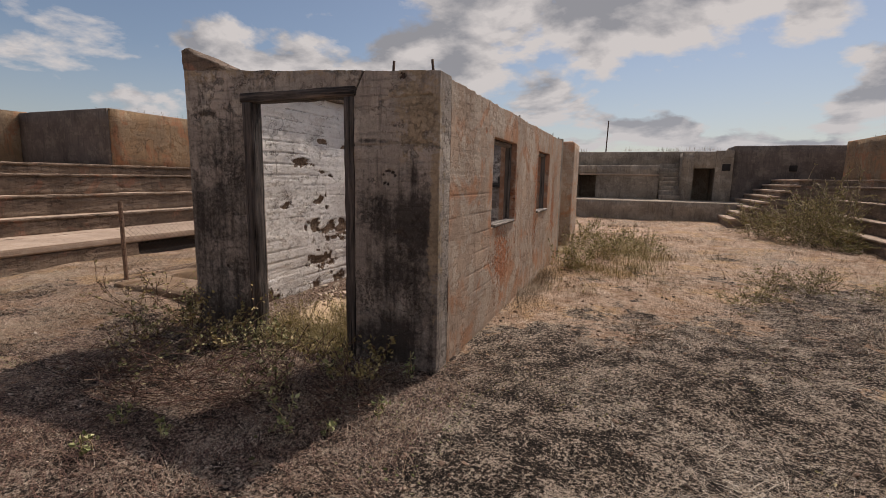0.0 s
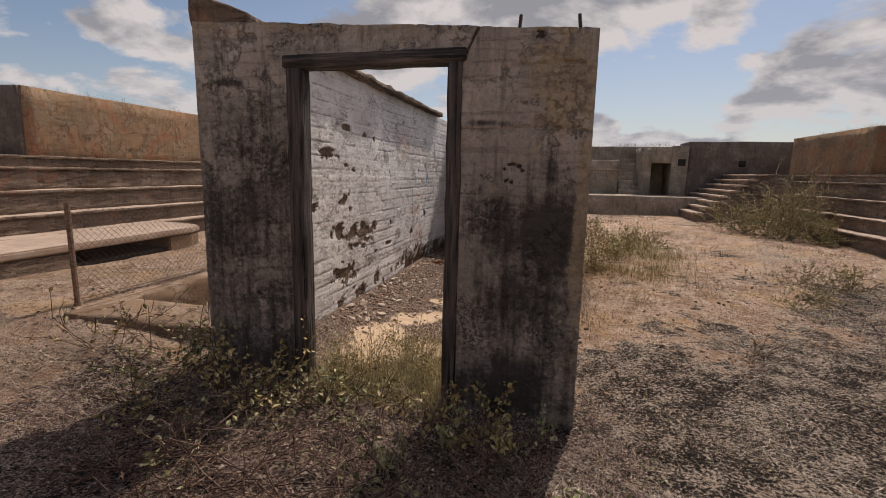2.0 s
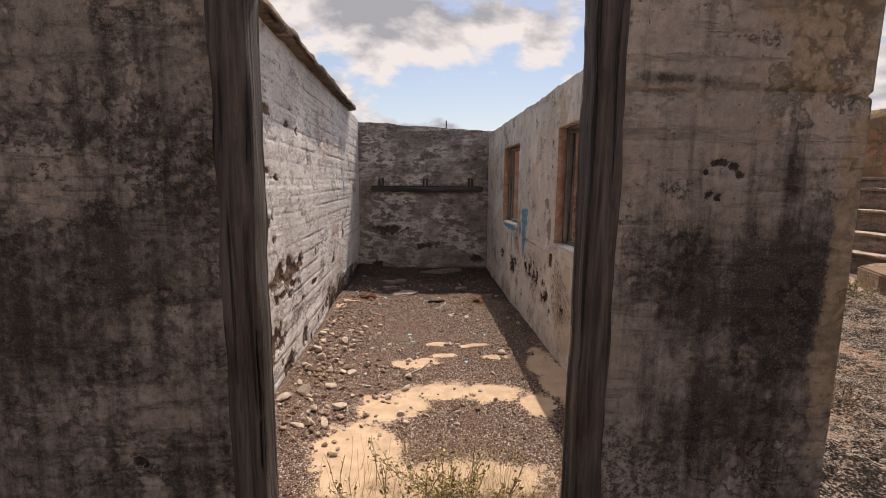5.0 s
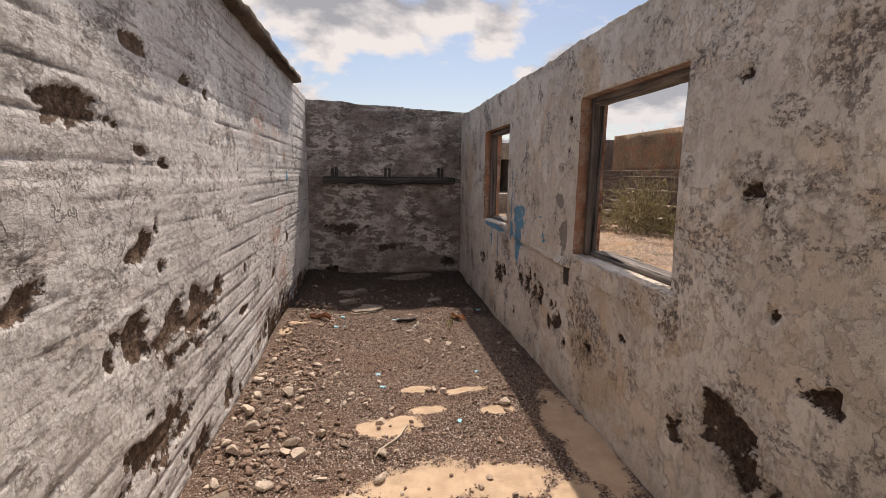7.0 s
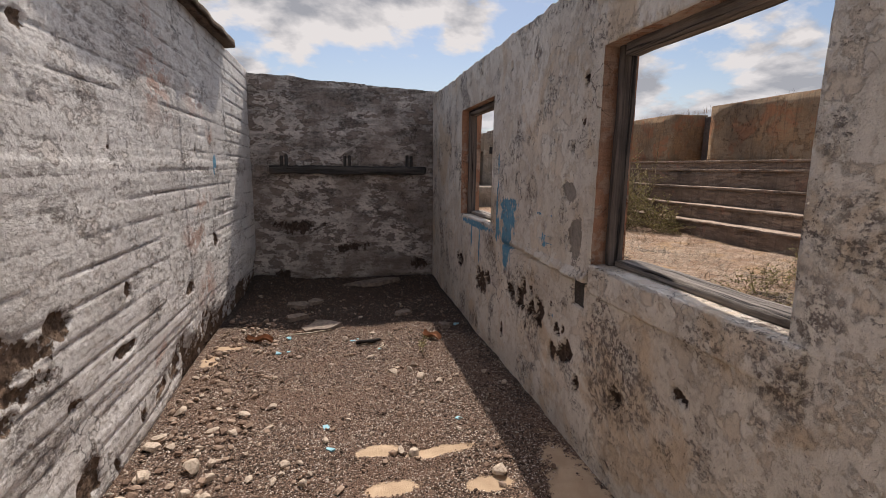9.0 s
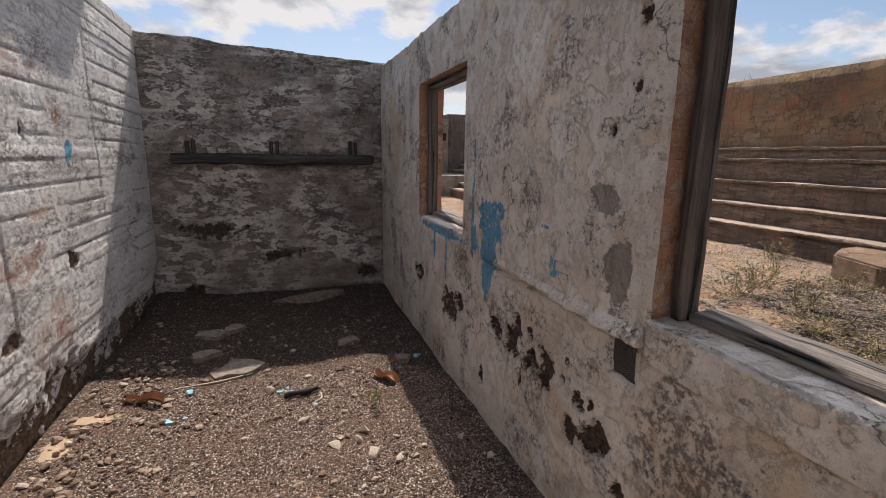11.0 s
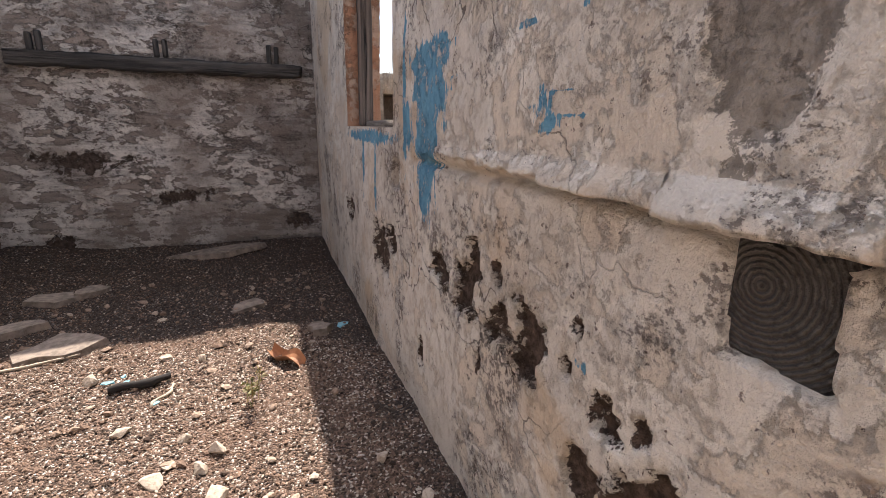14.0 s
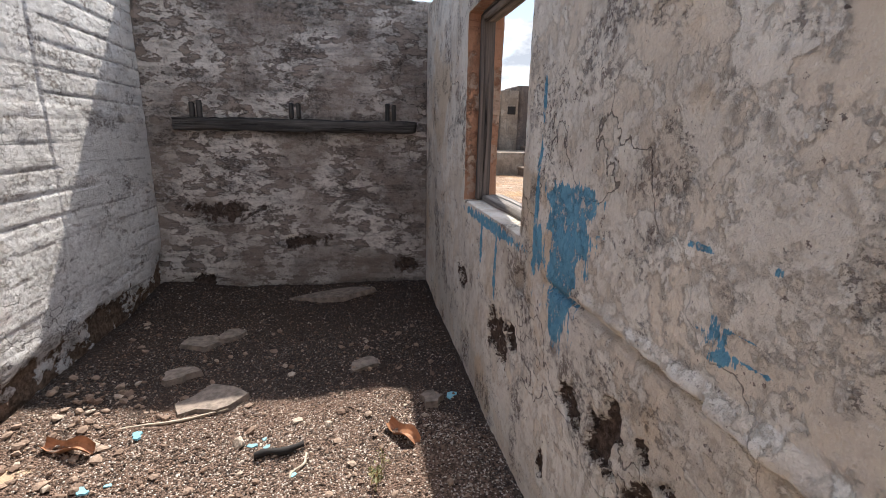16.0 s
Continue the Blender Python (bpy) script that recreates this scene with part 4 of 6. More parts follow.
def window(name, y0, y1, z0, z1, seed):
    w = tagged(new(name), "unglazed window opening with a grey weathered timber frame", "window", kind="structure")
    xa, xb = -1.525, -1.452
    beam("jamb", (xa, y0 - 0.004, z0), (xb, y0 + 0.035, z1), M_WOOD_W, seed, w)
    beam("jamb", (xa, y1 - 0.035, z0), (xb, y1 + 0.004, z1), M_WOOD_W, seed + 1, w)
    beam("head", (xa - 0.003, y0 + 0.05, z1 - 0.05), (xb, y1 - 0.05, z1 + 0.004), M_WOOD_Y, seed + 2, w)
    beam("window_sill", (xa + 0.03, y0 + 0.03, z0 - 0.004), (xb + 0.08, y1 - 0.03, z0 + 0.03), M_WOOD_Y, seed + 3, w)
    return w


window("window_1", 4.855, 5.83, 0.955, 1.915, 5)
window("window_2", 7.31, 8.24, 0.96, 1.91, 15)

# ---- terraces round the yard ----
HEIGHTS = (0.28, 0.60, 1.0, 1.42, 1.64)


def terrace(name, fronts, back, y0, y1, label):
    t = tagged(new(name), label, "terrace", kind="structure")
    prev = -0.4
    for i, (x, h) in enumerate(zip(fronts, HEIGHTS)):
        lo, hi = min(x, back), max(x, back)
        me = rough_box("step", (lo, y0, prev), (hi, y1, h), M_TIER, 0.2, 0.02, 1.6, 0.012, i * 3.1, 0.022)
        me.materials.append(M_TREAD)
        # up-facing faces get the paler colour: dust, and sunlight painted in
        for f in me.polygons:
            if f.normal.z > 0.93:
                f.material_index = 1
        part("step", me, None, t)
        ox = 0.035 if back < x else -0.035
        nose = rough_box("nosing", (min(x + ox, x - 0.3 * ox), y0, h - 0.055), (max(x + ox, x - 0.3 * ox), y1, h + 0.006), M_TIER, 0.07, 0.014, 6.0, 0.006, i * 5.7, 0.045)
        nose.materials.append(M_TREAD)
        for f in nose.polygons:
            f.material_index = int(f.normal.z > 0.8)
        part("nosing", nose, None, t)
        prev = h - 0.10
    return t


terrace("terrace_right", (5.05, 5.45, 5.85, 6.25, 6.65), 7.4, -6, 21.0, "stepped concrete terrace with worn dusty treads, sunlight painted paler on top")
terrace("terrace_left", (-10.0, -10.4, -10.8, -11.2, -11.6), -12.4, -6, 24.0, "stepped concrete terrace with worn dusty treads, sunlight painted paler on top")


def upper(name, lo, hi, mat, label, seed=0.0, amp=0.03):
    w = new(name, rough_box(name, lo, hi, mat, 0.3, min(amp, 0.014), 1.5, 0.02, seed, 0.03))
    return tagged(w, label, "wall", kind="structure")


upper("wall_upper_left", (-13.0, 7.73, 1.5), (-11.9, 24.0, 3.0), M_UPPER, "ochre stained parapet wall above the terrace", 1)
upper("wall_upper_left_recess", (-16.5, -8, 1.5), (-15.5, 7.9, 3.05), M_UPPER, "ochre recessed parapet wall above the terrace", 2)
# thin dark piece over the end face turned from the sun: painted shade
upper("wall_upper_left_end", (-15.5, 7.66, 1.5), (-11.93, 7.74, 3.0), M_DARKCON, "parapet wall end above the terrace with its shade painted dark", 2)
upper("terrace_left_top", (-15.6, -8, 0.4), (-12.3, 7.8, 1.66), M_TREAD, "flat concrete floor of the terrace recess", 2)
upper("wall_upper_right_far", (6.9, 16.2, 1.5), (8.0, 21.1, 3.0), M_UPPER, "ochre stained parapet wall above the terrace", 3)
# soot stain and the recess's shade, both in the dark colour
upper("wall_upper_right_recess", (7.9, 14.5, 1.5), (8.6, 16.4, 2.95), M_DARKCON, "recessed wall between parapet walls, soot and shade painted dark", 4)
upper("wall_upper_right_near", (6.85, -8, 1.5), (8.0, 14.8, 3.05), M_UPPER, "ochre stained parapet wall above the terrace", 5)

# ---- far end of the yard ----
upper("platform_far", (-10, 20.4, -0.4), (5.2, 23.3, 0.70), M_FARCON, "raised concrete platform along the end wall", 7)
upper("wall_near", (-17, -9, -0.4), (8.6, -8, 3.0), M_UPPER, "ochre stained wall closing the yard", 8)

# ---- far end of the yard: stair, doorway, niches ----
def block(name, lo, hi, mat, label, seed=0.0, amp=0.02, category="wall", res=0.35, bev=0.04):
    ob = new(name, rough_box(name, lo, hi, mat, res, amp, 1.2, bev, seed, 0.03))
    return tagged(ob, label, category, kind="structure")


block("wall_far_left", (-13, 22.8, -0.4), (-2.47, 24.4, 2.18), M_FARCON, "weathered concrete wall of the far platform", 1)
block("wall_far_middle", (-1.67, 22.8, -0.4), (0.98, 24.4, 2.18), M_FARCON, "weathered concrete wall of the far platform", 2)
block("wall_far_lintel", (-2.48, 22.83, 1.73), (-1.66, 24.4, 2.17), M_FARCON, "concrete lintel over a low dark opening", 3, 0.008)
block("wall_far_upper", (-13, 24.3, -0.4), (3.9, 25.0, 2.86), M_FARCON, "weathered concrete wall behind the far platform", 4)
block("wall_far_right", (3.72, 22.8, -0.4), (9.0, 24.4, 3.0), M_DARKCON, "dark weathered concrete wall at the yard's end", 5)
block("wall_far_door_pier_a", (1.84, 22.7, 0.3), (2.29, 24.4, 2.74), M_FARCON, "concrete pier beside a dark doorway", 6, 0.012, bev=0.012)
block("wall_far_door_pier_b", (3.10, 22.7, 0.3), (3.74, 24.4, 2.80), M_FARCON, "concrete pier beside a dark doorway", 7, 0.012, bev=0.012)
block("wall_far_door_head", (2.28, 22.705, 2.07), (3.11, 24.4, 2.77), M_FARCON, "concrete head over a dark doorway", 8, 0.012, bev=0.012)
block("wall_far_ledge", (-2.4, 22.74, 1.72), (0.97, 22.83, 1.80), M_TREAD, "thin pale ledge along the far platform's wall", 9, 0.015, bev=0.01)
# black backing paints the darkness of the passages
block("wall_closing_behind", (-14, 25.6, -0.4), (9, 26.0, 2.6), M_BLACK, "black wall added behind the passages to paint their darkness", 10)
# black blocks on the wall face stand for the shade inside holes
for k, (x0, z0, w, h) in enumerate(((3.34, 1.97, 0.30, 0.28), (5.70, 1.97, 0.27, 0.24))):
    niche = block("niche_%d" % (k + 1), (x0, 22.68 + 0.09 * k, z0), (x0 + w, 22.9, z0 + h), M_BLACK, "small black block painting the shade of a square hole", k, 0.003, "opening", 0.1, 0.01)

stair = tagged(new("stair_far"), "narrow concrete stair climbing beside the far doorway", "stair", kind="structure")
for i in range(8):
    part("step", rough_box("step", (1.0, 22.55 + 0.22 * i, 0.6), (1.86, 24.5, 0.70 + 0.2 * (i + 1)), M_FARCON, 0.3, 0.012, 1.5, 0.02, i, 0.02), None, stair)
stair2 = tagged(new("stair_corner"), "broad concrete steps with pale worn edges in the yard's corner", "stair", kind="structure")
for i in range(8):
    part("step", rough_box("step", (3.05 + 0.30 * i, 18.3 + 0.12 * i, -0.3), (7.0, 22.75, 0.27 + 0.195 * i), M_TIER, 0.3, 0.015, 1.5, 0.02, i + 3, 0.02), None, stair2)
    part("nosing", rough_box("nosing", (3.02 + 0.30 * i, 18.26 + 0.12 * i, 0.21 + 0.195 * i), (3.02 + 0.30 * i + 0.33, 22.74, 0.28 + 0.195 * i), M_TREAD, 0.15, 0.012, 3.0, 0.01, i + 9, 0.03), None, stair2)

block("ruin_pier", (-2.6, 11.2, -0.3), (-1.34, 12.4, 2.36), M_RIGHT_OUT, "orange-stained rendered wall stump behind the hut", 12, 0.02, "wall", 0.2)

# ---- low bays in front of the terraces ----


def prism(name, pts, z0, z1, mat, bevel=0.025):
    bm = bmesh.new()
    lowv = [bm.verts.new((x, y, z0)) for x, y in pts]
    f = bm.faces.new(lowv)
    ex = bmesh.ops.extrude_face_region(bm, geom=[f])
    for v in ex["geom"]:
        if isinstance(v, bmesh.types.BMVert):
            v.co.z = z1
    bmesh.ops.recalc_face_normals(bm, faces=bm.faces)
    bmesh.ops.bevel(bm, geom=[e for e in bm.edges], offset=bevel, segments=2, affect='EDGES')
    me = bpy.data.meshes.new(name)
    bm.to_mesh(me)
    bm.free()
    me.materials.append(mat)
    return me


bay = tagged(new("bay_left"), "low concrete bay with a dark slot under its slab", "bay", kind="structure")
part("slab", prism("slab", [(-10.1, -6), (-8.68, -6), (-8.68, 8.35), (-8.85, 8.75), (-9.3, 8.95), (-10.1, 9.0)], 0.17, 0.285, M_TREAD), None, bay)
part("front", prism("front", [(-10.05, -6), (-8.70, -6), (-8.70, 6.0), (-10.05, 6.0)], -0.4, 0.172, M_TIER), None, bay)
part("end", prism("end", [(-10.05, 7.8), (-8.70, 7.8), (-8.70, 8.34), (-8.87, 8.73), (-9.3, 8.93), (-10.05, 8.98)], -0.4, 0.172, M_PIT), None, bay)
# back and floor of the slot are black to paint its shade
part("recess", prism("recess", [(-10.05, 5.9), (-9.7, 5.95), (-9.7, 7.85), (-10.05, 7.85)], -0.4, 0.168, M_BLACK), None, bay)
part("recess_floor", prism("recess_floor", [(-9.75, 6.0), (-8.74, 6.0), (-8.74, 7.8), (-9.75, 7.8)], -0.4, -0.03, M_BLACK, 0.01), None, bay)
bay2 = tagged(new("bay_right"), "low pinkish concrete bay with a chamfered corner", "bay", kind="structure")
part("slab", prism("slab", [(5.12, -6), (3.8, -6), (3.8, 8.1), (4.1, 8.75), (4.6, 9.0), (5.12, 9.05)][::-1], -0.4, 0.23, M_PIT), None, bay2)

# ---- sunken pit beside the hut ----
pit = tagged(new("pit"), "sunken concrete pit with a broad sandy rim", "pit", kind="structure")
part("side", rough_box("side", (-6.15, 3.85, -1.1), (-5.97, 8.35, 0.06), M_PIT, 0.15, 0.012, 2, 0.02, 1, 0.03), None, pit)
part("side", rough_box("side", (-4.38, 3.86, -1.1), (-4.20, 8.34, 0.05), M_PIT, 0.15, 0.012, 2, 0.02, 2, 0.03), None, pit)
part("side", rough_box("side", (-5.98, 3.87, -1.1), (-4.36, 4.52, 0.045), M_PIT, 0.15, 0.012, 2, 0.02, 3, 0.03), None, pit)
part("side", rough_box("side", (-5.98, 8.15, -1.1), (-4.36, 8.33, 0.05), M_PIT, 0.15, 0.012, 2, 0.02, 4, 0.03), None, pit)
part("bottom", rough_box("bottom", (-5.98, 4.5, -1.2), (-4.36, 8.17, -0.92), M_PIT, 0.2, 0.02, 2, 0.02, 5, 0.0), None, pit)


# ---- fence ----
def tube_lines(segments, radius, sides=3):
    """One mesh of thin straight wires."""
    verts, faces = [], []
    for a, b in segments:
        a, b = Vector(a), Vector(b)
        d = (b - a).normalized()
        s = d.cross(Vector((0.31, 0.77, 0.55))).normalized()
        t = d.cross(s)
        o = len(verts)
        for p in (a, b):
            for k in range(sides):
                an = 2 * math.pi * k / sides
                verts.append(p + (s * math.cos(an) + t * math.sin(an)) * radius)
        for k in range(sides):
            k2 = (k + 1) % sides
            faces.append((o + k, o + k2, o + sides + k2, o + sides + k))
    return verts, faces


def build_fence():
    f = tagged(new("chain_link_fence"), "rusty chain-link fence on leaning iron posts beside the pit", "fence")
    f.location = (-6.42, 4.21, 0)
    posts = [((0.03, -0.02, -0.2), (0.0, 0.0, 1.09)), ((0.14, 2.06, -0.2), (0.10, 2.06, 1.12)), ((0.2, 4.2, -0.2), (0.2, 4.2, 1.1))]
    for a, b in posts:
        v, q = tube_lines([(a, b)], 0.027, 8)
        q.append(tuple(range(8, 16)))
        part("post", mesh_from("post", v, q, M_POST, False), None, f)
    for k in range(2):
        (xa, ya, _), (xb, yb, _) = posts[k][1], posts[k + 1][1]
        L = yb - ya
        segs = []
        pitch = 0.075
        for i in range(int((L + 1.0) / pitch)):
            for sgn in (1, -1):
                pts = []
                u0 = i * pitch - (1.0 if sgn > 0 else 0.0)
                lo, hi = max(0.0, -u0 if sgn > 0 else u0 - L), min(1.0, L - u0 if sgn > 0 else u0)
                if hi - lo < 0.02:
                    continue
                for h in (lo, hi):
                    u = u0 + h * sgn
                    sag = 0.05 * math.sin(math.pi * u / L)
                    pts.append((xa + (xb - xa) * u / L + sag * h * 0.4, ya + u, 0.06 + h * 0.98 - sag))
                segs.append(pts)
        v, q = tube_lines(segs, 0.0022, 3)
        part("mesh_panel", mesh_from("mesh_panel", v, q, M_WIRE), None, f)
        v, q = tube_lines([((xa, ya, 1.04), (xb, yb, 1.06)), ((xa, ya, 0.07), (xb, yb, 0.08))], 0.004, 5)
        part("line_wire", mesh_from("line_wire", v, q, M_WIRE), None, f)


M_POST = simple("rusty_post", (0.30, 0.19, 0.13), 0.85, 0.1, 0.6, 35)
M_WIRE = simple("rusty_wire", (0.16, 0.11, 0.085), 0.8, 0.2, 0.4, 40)
build_fence()

# ---- bits on the hut ----
for k, (x, h, lean) in enumerate(((-1.84, 0.13, 0.01), (-1.485, 0.14, -0.015))):
    z = 2.44 - 0.066 * (x + 4.02) - 0.04
    v, q = tube_lines([((x, 3.43, z), (x + lean, 3.43, z + h))], 0.011, 7)
    q.append(tuple(range(7, 14)))
    tagged(new("rebar", mesh_from("rebar", v, q, M_RUST)), "short rusty reinforcement bar sticking out of the front wall", "rebar", "bars on the front wall")
for k, (y, h) in enumerate(((6.2, 0.05), (8.9, 0.07), (9.6, 0.05))):
    v, q = tube_lines([((-1.46, y, 2.2), (-1.455, y + 0.01, 2.26 + h))], 0.008, 6)
    tagged(new("rebar", mesh_from("rebar", v, q, M_RUST)), "rusty bar end in the top of the side wall", "rebar", "bars on the side wall")

pole = tagged(new("pole"), "thin dark upright pole above the far wall", "pole")
v, q = tube_lines([((-1.42, 24.6, 2.6), (-1.38, 24.6, 4.35))], 0.03, 8)
part("shaft", mesh_from("shaft", v, q, M_RUST), None, pole)

batten = tagged(new("wall_batten"), "charred timber batten with stub uprights fixed to the back wall", "batten")
batten.location = (-2.59, 9.62, 1.35)


def local_box(name, lo, hi, mat, origin, seed, parent, amp=0.005, wear=0.008, label=""):
    me = rough_box(name, lo, hi, mat, 0.03, amp, 9.0, 0.006, seed, wear)
    me.transform(Matrix.Translation(-Vector(origin)))
    return part(name, me, None, parent, label)


M_CHAR = wood_material("charred_timber", (0.12, 0.108, 0.10), (0.018, 0.016, 0.016), "X")
M_CHARV = wood_material("charred_upright", (0.10, 0.09, 0.086), (0.02, 0.018, 0.017), "Z")
local_box("board", (-3.49, 9.565, 1.302), (-1.69, 9.64, 1.396), M_CHAR, batten.location, 1, batten, 0.013, 0.022)
for k, x in enumerate((-3.33, -2.62, -1.885)):
    local_box("stub", (x - 0.045, 9.60, 1.394), (x - 0.012, 9.645, 1.505 + 0.012 * k), M_CHARV, batten.location, 3 + k, batten)
    local_box("stub", (x + 0.008, 9.60, 1.394), (x + 0.04, 9.645, 1.52), M_CHARV, batten.location, 6 + k, batten)


def end_grain():
    m, nt, bsdf = material("timber_end_grain")
    n = Nodes(nt)
    w = nt.nodes.new("ShaderNodeTexWave")
    w.wave_type = 'RINGS'
    w.rings_direction = 'X'
    n.link(n.scaled((1, 1, 1), (0, -5.95, -0.815)), w.inputs["Vector"])
    w.inputs["Scale"].default_value = 48
    w.inputs["Distortion"].default_value = 2.5
    w.inputs["Detail"].default_value = 3
    w.inputs["Detail Scale"].default_value = 4
    f = n.noise(60, 5, 0.7)
    col = n.mix(n.ramp(w.outputs["Fac"], 0.2, 0.8), (0.095, 0.083, 0.075), (0.155, 0.137, 0.123))
    col = n.mix(n.ramp(f, 0.45, 0.7, 0, 0.6), col, (0.03, 0.025, 0.022))
    n.link(col, bsdf.inputs["Base Color"])
    bsdf.inputs["Roughness"].default_value = 0.85
    n.bump(bsdf, n.math('ADD', w.outputs["Fac"], f), 1.0, 0.01)
    return m


timber = tagged(new("timber_block"), "grey cracked timber beam end set in the beige wall", "timber block")
timber.location = (-1.59, 5.925, 0.80)
local_box("beam_end", (-1.583, 5.868, 0.725), (-1.54, 5.985, 0.862), end_grain(), timber.location, 4, timber, 0.002, 0.001)


# ---- stones and litter on the hut floor ----
PHI = (1 + 5 ** 0.5) / 2
ICO_V = np.array([(a, b, 0) for a in (-1, 1) for b in (-PHI, PHI)] + [(0, a, b) for a in (-1, 1) for b in (-PHI, PHI)] + [(b, 0, a) for a in (-1, 1) for b in (-PHI, PHI)]) / math.sqrt(1 + PHI * PHI)


def hull_faces():
    fs = []
    for i in range(12):
        for j in range(i + 1, 12):
            for k in range(j + 1, 12):
                a, b, c = ICO_V[[i, j, k]]
                if max(np.linalg.norm(a - b), np.linalg.norm(b - c), np.linalg.norm(a - c)) < 1.1:
                    fs.append((i, j, k) if np.dot(np.cross(b - a, c - a), a + b + c) > 0 else (i, k, j))
    return np.array(fs)


ICO_F = hull_faces()
RNG = np.random.default_rng(7)


def many_stones(name, xy, zfun, size, mat, label, flat=0.6, sink=0.3):
    """A field of small stones as one joined object."""
    n = len(xy)
    s = size(n)
    v = ICO_V[None] * (1 + RNG.uniform(-0.3, 0.3, (n, 12, 1)))
    v = v * np.stack([RNG.uniform(0.7, 1.3, n), RNG.uniform(0.7, 1.3, n), RNG.uniform(0.4, 0.8, n) * flat / 0.6], 1)[:, None, :]
    a = RNG.uniform(0, 6.28, n)
    ca, sa = np.cos(a)[:, None], np.sin(a)[:, None]
    x = v[..., 0] * ca - v[..., 1] * sa
    y = v[..., 0] * sa + v[..., 1] * ca
    tilt = RNG.uniform(-0.4, 0.4, (n, 1))
    z = v[..., 2] + x * tilt
    z0 = zfun(xy[:, 0], xy[:, 1])
    P = np.stack([xy[:, :1] + x * s[:, None], xy[:, 1:] + y * s[:, None], (z0 + s * 0.5 * (1 - sink))[:, None] + z * s[:, None]], -1).reshape(-1, 3)
    F = (ICO_F[None] + (np.arange(n) * 12)[:, None, None]).reshape(-1, 3)
    me = mesh_from(name, P, F.tolist(), mat, False)
    return tagged(new(name, me), label, "stones", kind="stuff")


def stone_material(name, a, b, c):
    m, nt, bsdf = material(name)
    n = Nodes(nt)
    r = n.island()
    col = n.mix(n.ramp(r, 0.0, 0.75), a, b)
    col = n.mix(n.ramp(r, 0.80, 0.98), col, c)
    f = n.noise(90, 4, 0.7)
    col = n.mix(n.ramp(f, 0.42, 0.7, 0, 0.5), col, tuple(k * 0.5 for k in a))
    n.link(col, bsdf.inputs["Base Color"])
    bsdf.inputs["Roughness"].default_value = 0.9
    bsdf.inputs["Specular IOR Level"].default_value = 0.2
    n.bump(bsdf, f, 0.5, 0.004)
    return m


M_GRAVEL = stone_material("gravel_stones", (0.045, 0.03, 0.023), (0.27, 0.18, 0.13), (0.56, 0.47, 0.385))
M_ROCK = stone_material("rubble_rock", (0.20, 0.135, 0.10), (0.36, 0.265, 0.20), (0.54, 0.45, 0.36))
M_SLAB = simple("render_slab", (0.30, 0.24, 0.195), 0.9, 0, 0.55, 26)

xy = np.stack([RNG.uniform(-3.66, -1.62, 36000), 3.6 + 6.0 * RNG.uniform(0, 1, 36000)], 1)
keep = blobs(xy[:, 0], xy[:, 1], SAND, 2.0, 0.8, 5.0) < RNG.uniform(0.25, 0.6, len(xy))
many_stones("gravel", xy[keep], floor_z, lambda n: RNG.uniform(0.0025, 0.006, n) * (1 + 0.9 * (RNG.uniform(0, 1, n) > 0.97)), M_GRAVEL, "fine brown and cream gravel on the hut floor")
xy = np.stack([RNG.normal(-3.4, 0.16, 420).clip(-3.64, -2.6), RNG.uniform(4.3, 8.2, 420)], 1)
many_stones("rubble_edge", xy, floor_z, lambda n: RNG.uniform(0.007, 0.024, n), M_ROCK, "small rubble fallen along the whitewashed wall")
xy = np.stack([RNG.uniform(-3.6, -1.75, 330), RNG.uniform(4.6, 8.9, 330)], 1)
many_stones("rubble_loose", xy, floor_z, lambda n: RNG.uniform(0.007, 0.021, n), M_ROCK, "loose rubble scattered over the hut floor")


def rock(x, y, size, seed, label="broken grey-brown rubble stone lying on the gravel", mat=None, group="rubble stones"):
    r = np.random.default_rng(seed)
    bm = bmesh.new()
    bmesh.ops.create_icosphere(bm, subdivisions=2, radius=1.0)
    sc = r.uniform(0.65, 1.25, 3) * (1, 1, 0.65)
    cuts = [(Vector(r.normal(0, 1, 3)).normalized(), r.uniform(0.4, 0.7)) for _ in range(9)]
    for v in bm.verts:
        for nrm, d in cuts:
            over = v.co.dot(nrm) - d
            if over > 0:
                v.co -= nrm * over
        v.co = Vector((v.co.x * sc[0], v.co.y * sc[1], v.co.z * sc[2])) * size
    me = bpy.data.meshes.new("rock")
    bm.to_mesh(me)
    bm.free()
    me.materials.append(mat or M_ROCK)
    ob = new("rock", me)
    ob.matrix_world = pose(x, y, float(floor_z(np.array(x), np.array(y))) + size * 0.28 * sc[2] / 0.65, r.uniform(-15, 15), r.uniform(-15, 15), r.uniform(0, 360))
    return tagged(ob, label, "stone", group)


